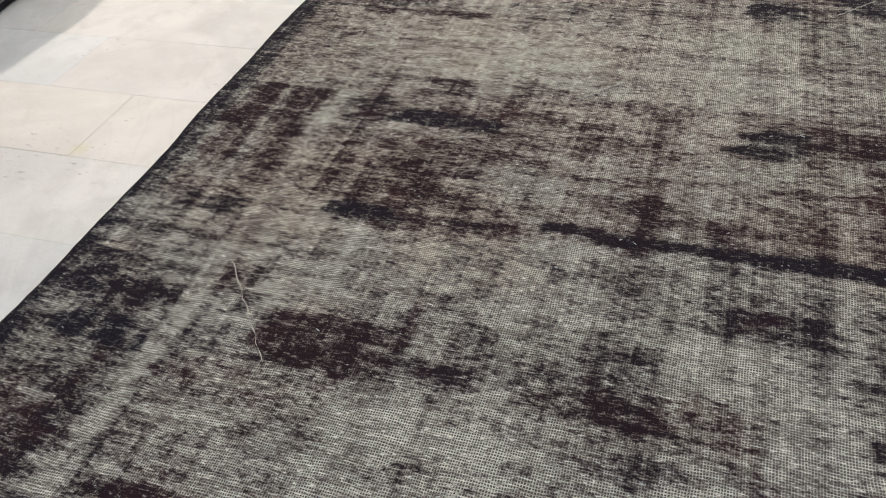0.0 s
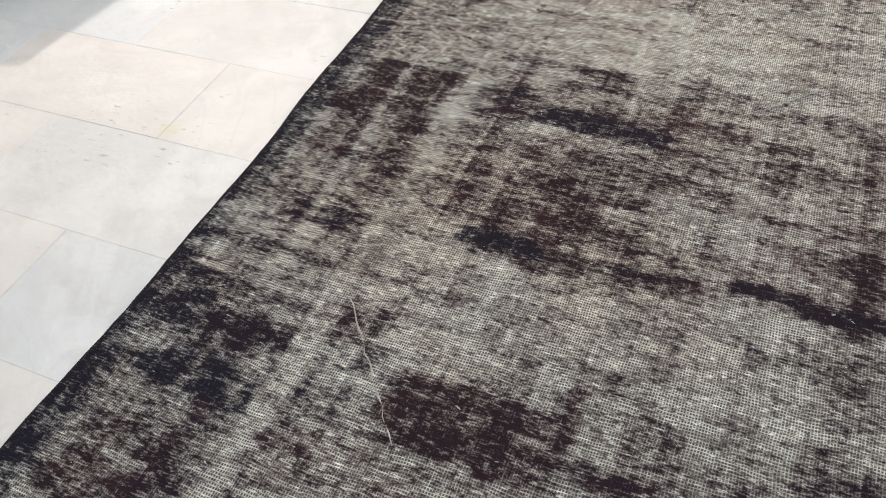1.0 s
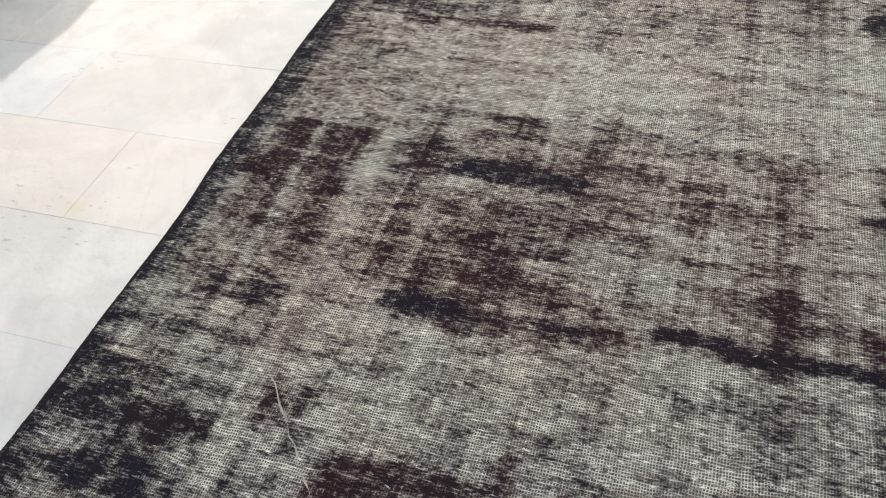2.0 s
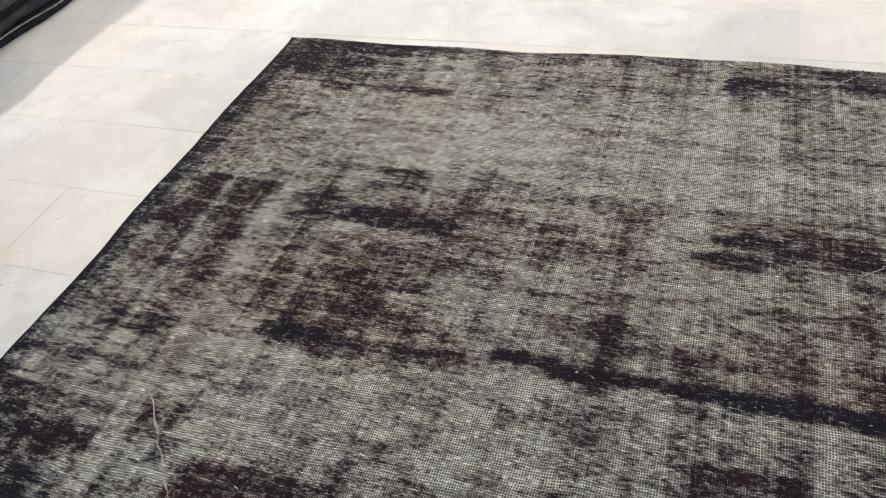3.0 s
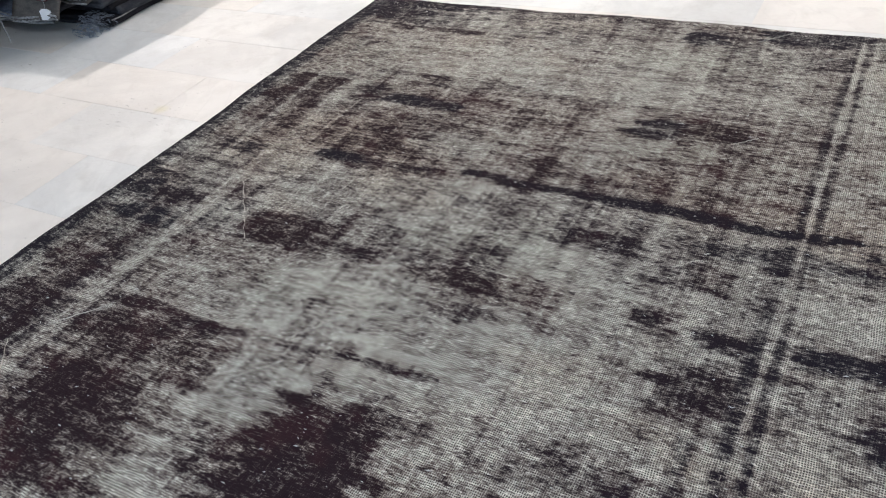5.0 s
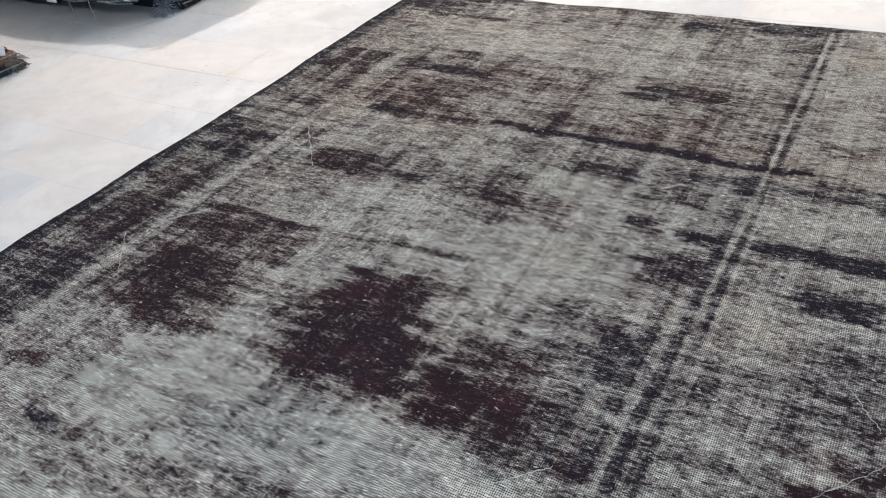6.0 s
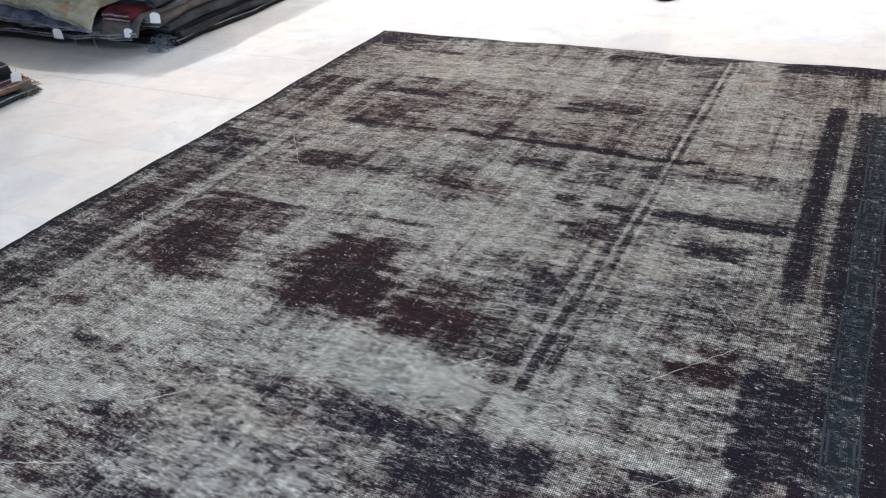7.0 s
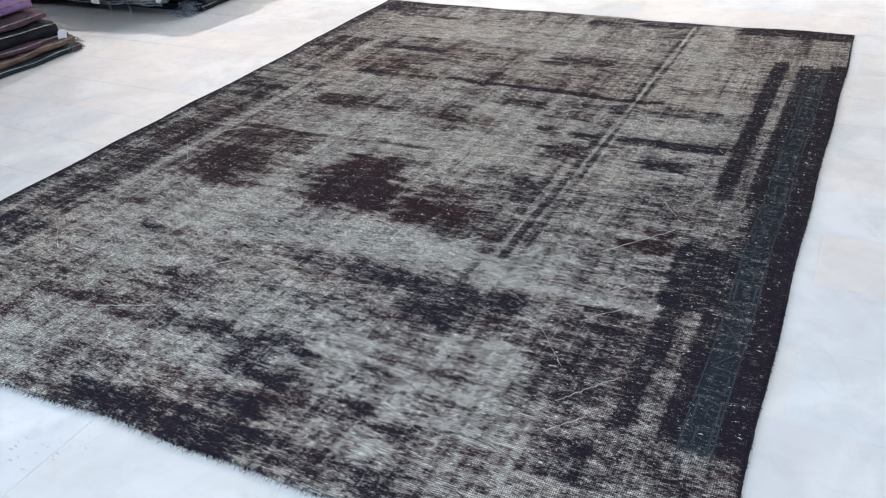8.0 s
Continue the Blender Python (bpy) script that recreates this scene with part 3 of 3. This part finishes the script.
    return float(rug_field["pile"][min(RUG_ROWS - 1, max(0, int(y / RUG_L * RUG_ROWS))), min(RUG_COLS - 1, max(0, int(x / RUG_W * RUG_COLS)))])


def tufts(name, mat, spots, label, width=0.0026):
    """Many small bent yarn ends, each from a root along a way."""
    bm = bmesh.new()
    for x, y, z, dx, dy, long in spots:
        n = Vector((-dy, dx, 0)).normalized() * width / 2
        a = Vector((x, y, z))
        mid = a + Vector((dx, dy, 0)) * long * 0.55 + Vector((random.uniform(-1, 1) * 0.15 * long, 0, -0.4 * z + 0.001))
        tip = a + Vector((dx, dy, 0)) * long + Vector((random.uniform(-1, 1) * 0.3 * long, random.uniform(-1, 1) * 0.1 * long, 0.0022 - z))
        up = Vector((0, 0, width * 0.8))
        q = [bm.verts.new(v) for v in (a - n, a + n, a + up, mid - n * 0.8, mid + n * 0.8, mid + up * 0.8, tip)]
        for f in ((0, 3, 5, 2), (2, 5, 4, 1), (1, 4, 3, 0), (3, 6, 5), (5, 6, 4), (4, 6, 3)):
            bm.faces.new([q[i] for i in f])
    ob = part(name, bm, mat, rug, label)
    ob["kind"] = "stuff"
    return ob


rng = random.Random(4)
spots = []
for i in range(620):
    x = RUG_W * (i + rng.random()) / 620
    wx, wy = on_rug(x, 0.0)
    spots.append((wx, wy + 0.003, 0.006, rng.uniform(-0.5, 0.5), -1, rng.uniform(0.006, 0.024)))
tufts("near_fringe", FRINGE, spots, "short frayed raw cotton fringe")
spots = []
for i in range(620):
    x = RUG_W * (i + rng.random()) / 620
    wx, wy = on_rug(x, RUG_L)
    spots.append((wx, wy - 0.003, 0.007, rng.uniform(-0.5, 0.5), 1, rng.uniform(0.004, 0.014)))
dark_ends = []
for i in range(420):
    x, end = RUG_W * rng.random(), rng.random() < 0.6
    wx, wy = on_rug(x, RUG_L if end else 0.0)
    dark_ends.append((wx, wy + (-0.003 if end else 0.003), 0.008, rng.uniform(-0.6, 0.6), 1 if end else -1, rng.uniform(0.004, 0.013)))
tufts("dark_end_tufts", SELVEDGE, dark_ends, "dark wool tufts at the worn rug ends", 0.005)
tufts("far_fringe", FRINGE, spots, "short frayed raw cotton fringe")
spots = []
for side, x, way in ((0, 0.0, -1), (1, RUG_W, 1)):
    for i in range(700):
        y = RUG_L * (i + rng.random()) / 700
        wx, wy = on_rug(x, y)
        spots.append((wx - way * 0.002, wy, 0.008, way, rng.uniform(-0.6, 0.6), rng.uniform(0.003, 0.010)))
tufts("selvedge_fuzz", SELVEDGE, spots, "black fuzzy overcast selvedge", 0.004)


def selvedge(x):
    bm = bmesh.new()
    pts = []
    for i in range(120):
        wx, wy = on_rug(x, RUG_L * i / 119)
        pts.append((wx, wy, 0.0075 + 0.001 * rng.random()))
    tube(bm, pts, 0.0048, 6)
    part("selvedge", bm, SELVEDGE, rug, "black wool overcast selvedge", True)


selvedge(0.0)
selvedge(RUG_W)


def crease(x0, y0, x1, y1, width=0.0046):
    """A pale worn crease: a thin crooked ridge of bare yarn."""
    bm = bmesh.new()
    steps = 18
    way = Vector((x1 - x0, y1 - y0, 0))
    side = Vector((-way.y, way.x, 0)).normalized()
    bow = rng.uniform(-0.012, 0.012) * way.length
    rows = []
    for i in range(steps + 1):
        s = i / steps
        wx, wy = on_rug(x0 + way.x * s, y0 + way.y * s)
        c = Vector((wx, wy, RUG_Z + 0.0012)) + side * (bow * math.sin(math.pi * s) + rng.uniform(-1, 1) * 0.0028)
        w = 0.8 * width * rng.choice((0.05, 0.2, 0.6, 1.0)) * (0.2 if i in (0, steps) else 0.5)
        rows.append([bm.verts.new(c - side * w), bm.verts.new(c + Vector((0, 0, 0.0022))), bm.verts.new(c + side * w)])
    for a, b in zip(rows, rows[1:]):
        bm.faces.new((a[0], b[0], b[1], a[1]))
        bm.faces.new((a[1], b[1], b[2], a[2]))
    part("crease", bm, THREAD, rug, "pale crease of bare yarn")


crease(0.34, 1.53, 0.45, 1.65)
crease(0.376, 2.245, 0.594, 1.985, 0.005)
crease(0.31, 0.73, 0.50, 0.57, 0.004)
crease(0.90, 0.36, 1.07, 0.43, 0.004)
crease(2.16, 0.73, 2.27, 0.59, 0.0046)
crease(2.28, 0.96, 2.34, 1.03, 0.0046)
crease(2.20, 1.17, 2.38, 1.38)
crease(2.29, 1.57, 2.36, 1.47, 0.004)
crease(0.91, 1.55, 0.99, 1.63, 0.0046)
crease(0.96, 1.70, 1.05, 1.82, 0.0046)
crease(1.80, 3.38, 1.90, 3.48, 0.0052)
crease(1.63, 3.54, 1.73, 3.65, 0.0052)
crease(1.69, 2.82, 1.76, 2.89, 0.0046)
crease(1.69, 2.23, 1.74, 2.28, 0.0046)
crease(1.05, 0.65, 1.14, 0.73, 0.0046)
crease(2.31, 1.90, 2.39, 1.98, 0.004)
crease(1.71, 1.04, 1.81, 1.14, 0.004)
crease(0.46, 1.26, 0.29, 1.45, 0.0046)
crease(2.27, 0.83, 2.36, 0.91, 0.0046)
crease(2.30, 0.46, 2.42, 0.60, 0.0046)
crease(2.31, 0.35, 2.38, 0.43, 0.0046)
crease(2.25, 3.20, 2.42, 3.34, 0.0046)
crease(2.30, 2.92, 2.42, 3.02, 0.0046)
crease(1.00, 2.98, 1.10, 3.08, 0.0052)


def border_ornament():
    """Angular raised figures in a row along the slate border."""
    bm = bmesh.new()
    r = random.Random(12)

    def bar(xa, ya, xb, yb, w=0.0066):
        a, b = Vector((*on_rug(xa, ya), RUG_Z + 0.003)), Vector((*on_rug(xb, yb), RUG_Z + 0.003))
        s = (b - a).cross(Vector((0, 0, 1))).normalized() * w / 2
        u = Vector((0, 0, 0.0022))
        q = [bm.verts.new(v) for v in (a - s, a + s, b + s, b - s, a - s * 0.5 + u, a + s * 0.5 + u, b + s * 0.5 + u, b - s * 0.5 + u)]
        for f in ((4, 5, 6, 7), (0, 1, 5, 4), (1, 2, 6, 5), (2, 3, 7, 6), (3, 0, 4, 7)):
            bm.faces.new([q[i] for i in f])

    for edge in (2.601, 2.675):
        y = 0.40
        while y < 3.0:
            long = r.uniform(0.06, 0.25)
            bar(edge, y, edge, min(y + long, 3.0), 0.005)
            y += long + r.uniform(0.0, 0.05)
    y = 0.42
    while y < 2.96:
        h = r.uniform(0.08, 0.14)
        xa, xb = 2.611 + r.uniform(0, 0.006), 2.666 - r.uniform(0, 0.006)
        kind = r.randrange(4)
        if kind == 0:
            bar(xa, y, xb, y); bar(xb, y, xb, y + h * 0.8); bar(xb, y + h * 0.8, xa + 0.015, y + h * 0.8); bar(xa + 0.015, y + h * 0.8, xa + 0.015, y + h * 0.35)
        elif kind == 1:
            bar(xa, y, (xa + xb) / 2, y + h * 0.5); bar((xa + xb) / 2, y + h * 0.5, xb, y); bar(xa, y + h * 0.8, (xa + xb) / 2, y + h * 0.5); bar(xb, y + h * 0.8, (xa + xb) / 2, y + h * 0.5)
        elif kind == 2:
            bar(xa, y, xa, y + h * 0.8); bar(xa, y + h * 0.8, xb, y + h * 0.6); bar(xb, y + h * 0.6, xb, y + h * 0.1); bar((xa + xb) / 2, y + h * 0.2, (xa + xb) / 2, y + h * 0.55)
        else:
            bar(xa, y + h * 0.1, xb, y + h * 0.8); bar(xa, y + h * 0.8, xb, y + h * 0.8); bar(xa, y + h * 0.1, xb - 0.012, y + h * 0.1)
        y += h
    part("border_ornament", bm, ORNAMENT, rug, "slate-blue angular border figures")["kind"] = "stuff"


border_ornament()


def lint():
    bm = bmesh.new()
    r = random.Random(8)
    made = 0
    while made < 2600:
        x, y = r.uniform(0.02, RUG_W - 0.02), r.uniform(0.05, RUG_L - 0.05)
        near = 1.0 if x > 2.3 else 0.4
        if 2.6 < x < 2.68 and r.random() < 0.6 or r.random() > near * (0.25 + pile_at(x, y)):
            continue
        made += 1
        wx, wy = on_rug(x, y)
        a, size = r.uniform(-0.6, 0.6), r.uniform(0.0008, 0.0030) * (1.25 if r.random() < 0.2 else 0.8)
        d, s = Vector((math.cos(a), math.sin(a), 0)) * size * r.uniform(1.0, 2.6), Vector((-math.sin(a), math.cos(a), 0)) * size * 0.42
        c = Vector((wx, wy, RUG_Z + 0.004))
        q = [bm.verts.new(v) for v in (c - d, c + s, c + d, c - s, c + Vector((0, 0, size * 0.8)))]
        for f in ((0, 3, 4), (3, 2, 4), (2, 1, 4), (1, 0, 4)):
            bm.faces.new([q[i] for i in f])
    part("lint", bm, LINT, rug, "white specks of lint and knots")["kind"] = "stuff"


lint()


# ---- folded rugs in stacks ----
def folded_rug(label, mat, x0, x1, y0, y1, z, th, group, droop=0.0, slant=0.0, tilt=0.0, bind=("front",), seed=1, cap=9.0):
    """A rug folded once, its fold along x1: two thick layers round a narrow gap, wavy, its front end (y0) hanging by droop."""
    r = random.Random(seed)
    t = th * 0.46
    prof = []
    cz, rad = th / 2, th / 2
    arc = [(x1 - rad + rad * math.cos(a), cz + rad * math.sin(a)) for a in [radians(v) for v in range(-90, 91, 18)]]
    inner = [(x1 - rad + (rad - t) * math.cos(a) * 1.0, cz + (rad - t) * math.sin(a)) for a in [radians(v) for v in (90, 30, -30, -90)]]
    span = x1 - x0 - rad
    steps = [x0 + span * i / 10 for i in range(10)]
    prof += [(v, 0.0) for v in steps] + arc + [(v, th) for v in steps[::-1]]
    prof += [(x0, th - t)] + [(v, th - t) for v in steps[1:]] + inner + [(v, t) for v in steps[:0:-1]] + [(x0, t)]
    rows, ny = [], 26
    ph = [r.uniform(0, 6.28) for _ in range(6)]

    def place(px, pz, v):
        s = 1 - v
        front = y0 + slant * (px - x1)
        y = front + (y1 - front) * (1 - s)
        fall = droop * max(0.0, (s - 0.82) / 0.18) ** 1.6
        wave = 0.006 * math.sin(3.1 * y + ph[0]) + 0.006 * math.sin(7.3 * px + ph[1] + 2 * y) + 0.003 * math.sin(19 * px + ph[4] + 11 * y)
        jut = 0.014 * math.sin(2.3 * y + ph[2]) + 0.010 * math.sin(9 * y + ph[3]) + 0.006 * math.sin(21 * y + ph[5])
        if v == 0:
            y += 0.006 * math.sin(23 * px + ph[4])
        return Vector((px + jut * (1 if px > (x0 + x1) / 2 else 0), y, max(0.002, min(z + tilt * (x1 - px), cap) + pz + wave * (1 if z > 0.02 else 0.3) - fall)))

    vs = [0.0, 0.004, 0.012] + [0.012 + 0.988 * (i / 22) ** 1.35 for i in range(1, 23)]
    bm = bmesh.new()
    for v in vs:
        rows.append([bm.verts.new(place(px, pz, v)) for px, pz in prof])
    n = len(prof)
    for a, b in zip(rows, rows[1:]):
        for k in range(n):
            bm.faces.new((a[k], a[(k + 1) % n], b[(k + 1) % n], b[k]))
    bm.faces.new(rows[0][::-1])
    bm.faces.new(rows[-1])
    bmesh.ops.recalc_face_normals(bm, faces=bm.faces)
    ob = tagged(part("folded_rug", bm, mat, None, "", True), label, "rug", group)
    if "front" in bind:
        for pz in (t * 0.5, th - t * 0.5):
            bm = bmesh.new()
            tube(bm, [place(x0 + (x1 - 0.01 - x0) * i / 40, pz, 0.0) + Vector((0, -0.002, r.uniform(-1, 1) * 0.003)) for i in range(41)], 0.0045, 5)
            part("edge_binding", bm, BINDING, ob, "pale frayed end binding")
    if "side" in bind:
        bm = bmesh.new()
        tube(bm, [place(x1, th * 0.5, i / 60) + Vector((0.002 - 0.003 * r.random(), 0, (0.36 + 0.05 * math.sin(0.31 * i + ph[2]) + 0.03 * r.random()) * th)) for i in range(61)], 0.0030, 5)
        part("edge_binding", bm, BINDING, ob, "pale frayed side binding")
    return ob


CHAR = carpet("charcoal_wool", (0.034, 0.036, 0.046), (0.072, 0.072, 0.080))
BLACK = carpet("black_wool", (0.012, 0.012, 0.016), (0.024, 0.022, 0.026))
STEEL = carpet("blue_grey_wool", (0.19, 0.22, 0.30), (0.07, 0.085, 0.13))
OLIVE = carpet("olive_beige_wool", (0.44, 0.40, 0.30), (0.28, 0.25, 0.17))
TAN = carpet("tan_brown_wool", (0.46, 0.31, 0.18), (0.26, 0.16, 0.09))
MAROON = carpet("maroon_wool", (0.15, 0.022, 0.036), (0.03, 0.010, 0.014))
GREY = carpet("grey_brown_wool", (0.13, 0.115, 0.105), (0.07, 0.064, 0.064))
PURPLE = carpet("faded_purple_wool", (0.27, 0.16, 0.33), (0.15, 0.09, 0.18))
RUST = carpet("rust_brown_wool", (0.24, 0.14, 0.10), (0.09, 0.055, 0.05))
AUBERGINE = carpet("aubergine_wool", (0.11, 0.062, 0.082), (0.055, 0.034, 0.045))
TEAL = carpet("dark_teal_wool", (0.028, 0.042, 0.048), (0.018, 0.022, 0.028))

BIG, SMALL = "tall stack of folded rugs", "low pile of folded rugs"
z = 0.001
for i, (text, mat, x1, front, th) in enumerate((
    ("black folded rug on the floor under a stack", BLACK, -1.085, 3.10, 0.040),
    ("charcoal folded rug near the bottom of a stack", CHAR, -1.075, 3.16, 0.044),
    ("black folded rug low in a stack", BLACK, -1.105, 3.12, 0.042),
    ("charcoal folded rug in the middle of a stack", CHAR, -1.080, 3.09, 0.046),
    ("grey-brown folded rug in the middle of a stack", GREY, -1.110, 3.02, 0.044),
    ("blue-grey folded rug in a stack", STEEL, -1.140, 3.00, 0.040),
    ("charcoal folded rug in the upper part of a stack", CHAR, -1.120, 3.05, 0.044),
    ("grey-brown folded rug in the upper part of a stack", GREY, -1.150, 3.02, 0.042),
    ("black folded rug near the top of a stack", BLACK, -1.130, 3.06, 0.046),
    ("charcoal folded rug on top of a stack", CHAR, -1.160, 3.05, 0.044),
)):
    folded_rug(text, mat, -3.15, x1, front, 6.4, z, th, BIG, droop=(0, 0.01, 0.02, 0.03, 0.05, 0.05, 0.02, 0.03, 0.01, 0.0)[i], seed=20 + i, bind=("front",) if i in (4, 5, 7) else ("side",) if i == 0 else ())
    z += th + 0.001

# looser rugs whose ends hang out of the stack's front
folded_rug("charcoal rug end hanging low over the floor from a stack", CHAR, -3.0, -1.25, 2.93, 3.40, 0.110, 0.026, BIG, droop=0.04, slant=0.04, seed=55)
folded_rug("grey-brown rug end drooping from a stack", GREY, -1.42, -1.13, 2.90, 3.30, 0.190, 0.030, BIG, droop=0.09, slant=0.12, seed=56)
folded_rug("maroon folded rug end sticking out of a stack", MAROON, -1.40, -1.19, 2.90, 3.30, 0.222, 0.046, BIG, droop=0.02, seed=51)
folded_rug("olive-beige rug end hanging from a stack", OLIVE, -2.30, -1.36, 2.78, 3.40, 0.262, 0.026, BIG, droop=0.115, slant=-0.10, tilt=0.20, cap=0.36, seed=52)
folded_rug("tan folded rug end hanging from a stack", TAN, -2.05, -1.56, 2.80, 3.40, 0.292, 0.036, BIG, droop=0.085, slant=-0.25, tilt=0.24, cap=0.37, seed=53)
folded_rug("blue-grey rug end hanging low from a stack", STEEL, -2.75, -1.40, 2.87, 3.40, 0.165, 0.026, BIG, droop=0.06, slant=0.02, tilt=0.05, seed=54)

# the low pile in front of it
folded_rug("dark teal folded rug under a low pile", TEAL, -2.7, -1.275, 1.15, 2.29, 0.001, 0.034, SMALL, bind=("side",), seed=61)
folded_rug("rust-brown folded rug in a low pile", RUST, -2.7, -1.29, 1.15, 2.27, 0.036, 0.040, SMALL, bind=("side",), seed=62)
folded_rug("aubergine folded rug in a low pile", AUBERGINE, -2.7, -1.305, 1.15, 2.25, 0.077, 0.030, SMALL, bind=("side",), seed=63)
folded_rug("black folded rug in a low pile", BLACK, -2.7, -1.34, 1.15, 2.19, 0.108, 0.085, SMALL, bind=("side",), seed=64)
folded_rug("aubergine folded rug high in a low pile", AUBERGINE, -2.7, -1.35, 1.15, 2.18, 0.194, 0.040, SMALL, tilt=0.10, bind=("side",), seed=65)
folded_rug("faded purple folded rug on a low pile", PURPLE, -2.7, -1.41, 1.10, 2.14, 0.255, 0.070, SMALL, tilt=0.10, bind=("side",), seed=66)
folded_rug("tan folded rug on top of a low pile", TAN, -2.6, -1.42, 1.00, 1.88, 0.335, 0.060, SMALL, tilt=0.10, bind=("side",), seed=67)


def frayed_corner(x, y, mat, count, spread, label):
    """A fuzzy tuft of frayed warp ends at a pile's corner."""
    bm = bmesh.new()
    r = random.Random(5)
    for i in range(count):
        a = r.uniform(-0.9, 1.9)
        q = Vector((x + r.uniform(-1.0, 0.3) * spread, y - r.uniform(0, 1.8) * spread, 0.004 + 0.07 * r.random() ** 1.6))
        d = Vector((math.cos(a), math.sin(a), r.uniform(-0.7, 0.2))) * r.uniform(0.02, 0.055)
        tube(bm, [q, q + d * 0.6 + Vector((0, 0, 0.006)), Vector((*(q + d)[:2], max(0.003, (q + d).z)))], 0.0016, 3)
    ob = tagged(part("frayed_fringe", bm, mat), label, "fringe", kind="stuff")


FRAY = simple("grey_frayed_warp", (0.24, 0.22, 0.19), (0.09, 0.08, 0.075), 0.95, 120)
BLUE_FRAY = simple("blue_grey_frayed_warp", (0.27, 0.30, 0.36), (0.10, 0.115, 0.15), 0.95, 120)
frayed_corner(-1.30, 2.27, FRAY, 240, 0.045, "tan-grey frayed fringe bunched at a rug pile's corner")
frayed_corner(-1.13, 3.12, BLUE_FRAY, 170, 0.085, "blue-grey frayed fringe at the foot of a rug stack")


def price_tag(x, y, z, turn, size=0.055):
    """A small paper tag with a clipped top on a thread."""
    bm = bmesh.new()
    w, h, d = size / 2, size * 1.15, 0.0012
    shape = [(-w, -h), (w, -h), (w, -0.2 * h), (0.5 * w, 0), (-0.5 * w, 0), (-w, -0.2 * h)]
    a = [bm.verts.new((px, -d, pz)) for px, pz in shape]
    b = [bm.verts.new((px, d, pz)) for px, pz in shape]
    bm.faces.new(a)
    bm.faces.new(b[::-1])
    for k in range(6):
        bm.faces.new((a[k], b[k], b[(k + 1) % 6], a[(k + 1) % 6]))
    ob = tagged(part("price_tag", bm, PAPER), "small white paper tag hanging from a folded rug", "tag", "price tags")
    ob.matrix_world = pose(x, y, z, 12, 8, turn)
    bm = bmesh.new()
    tube(bm, [(0, 0, -0.004), (0.004, 0.006, 0.012), (0.0, 0.014, 0.026)], 0.001, 4)
    part("string", bm, BINDING, ob, "thin pale string")


price_tag(-1.66, 2.775, 0.165, 20)
price_tag(-1.075, 2.985, 0.235, 35)
price_tag(-1.205, 2.885, 0.165, 30, 0.048)
price_tag(-1.30, 2.20, 0.135, 70, 0.05)


def loose_thread(pts):
    bm = bmesh.new()
    tube(bm, pts, 0.0016, 4)
    tagged(part("loose_thread", bm, BINDING), "pale loose yarn hanging from a stacked rug", "thread", "hanging threads")


loose_thread([(-1.375, 2.78, 0.15), (-1.37, 2.775, 0.11), (-1.355, 2.77, 0.08), (-1.35, 2.765, 0.05)])
loose_thread([(-1.95, 2.93, 0.20), (-1.94, 2.92, 0.13), (-1.95, 2.91, 0.08), (-1.92, 2.90, 0.04)])
loose_thread([(-1.62, 2.84, 0.11), (-1.60, 2.83, 0.06), (-1.57, 2.82, 0.012)])


# ---- dark stand and rolled rug at the far side ----
def far_display():
    folded_rug("reddish-grey folded rug on the floor by a far stand", GREY, 0.62, 1.18, 4.66, 5.6, 0.001, 0.05, "far rugs", seed=71)
    bm = bmesh.new()
    bmesh.ops.create_cone(bm, cap_ends=True, segments=24, radius1=0.062, radius2=0.056, depth=0.05, matrix=Matrix.Translation((1.375, 4.70, 0.026)))
    stand = tagged(part("display_stand", bm, BLACK), "black metal foot of a display stand", "stand")
    bm = bmesh.new()
    bmesh.ops.create_cone(bm, cap_ends=True, segments=16, radius1=0.02, radius2=0.02, depth=1.3, matrix=Matrix.Translation((1.375, 4.70, 0.70)))
    part("post", bm, BLACK, stand)


far_display()


# ---- floor tiles, laid last ----
def tile_mesh():
    bm = plain_box(-0.3045, 0.3045, -0.1520, 0.1520, -0.012, 0.0, 0.0010)
    me = bpy.data.meshes.new("tile")
    bm.to_mesh(me)
    bm.free()
    me.materials.append(TILE)
    return me


TILE_MESH = tile_mesh()
rest_v, rest_f = [], []
trng = random.Random(77)
row, y = 0, 2.80 - 0.305 * 24 + 0.1525
while y < Y1 - 0.1:
    shift = -0.255 if (row % 2) else -0.560
    x = shift - 0.61 * 7 + 0.305
    while x < X1 - 0.25:
        near = -2.4 < x < 4.2 and -0.4 < y < 5.3
        under = 0.35 < x < 2.35 and 0.4 < y < 3.3
        dz = trng.uniform(-0.0007, 0.0)
        if near and not under:
            ob = new("tile", TILE_MESH)
            ob.parent = floor
            ob.location = (x, y, dz)
            ob.rotation_euler = (0, 0, trng.uniform(-0.002, 0.002))
        elif x - 0.31 > X0 and y - 0.16 > Y0:
            k = len(rest_v)
            rest_v += [(x + a * 0.3035, y + b * 0.151, c) for c in (-0.012, dz) for a, b in ((-1, -1), (1, -1), (1, 1), (-1, 1))]
            rest_f += [(k + 4, k + 5, k + 6, k + 7), (k, k + 1, k + 5, k + 4), (k + 1, k + 2, k + 6, k + 5), (k + 2, k + 3, k + 7, k + 6), (k + 3, k, k + 4, k + 7)]
        x += 0.61
    y += 0.305
    row += 1
me = bpy.data.meshes.new("outer_tiles")
me.from_pydata(rest_v, [], rest_f)
me.materials.append(TILE)
outer = new("outer_tiles", me)
outer.parent = floor
outer["kind"] = "stuff"
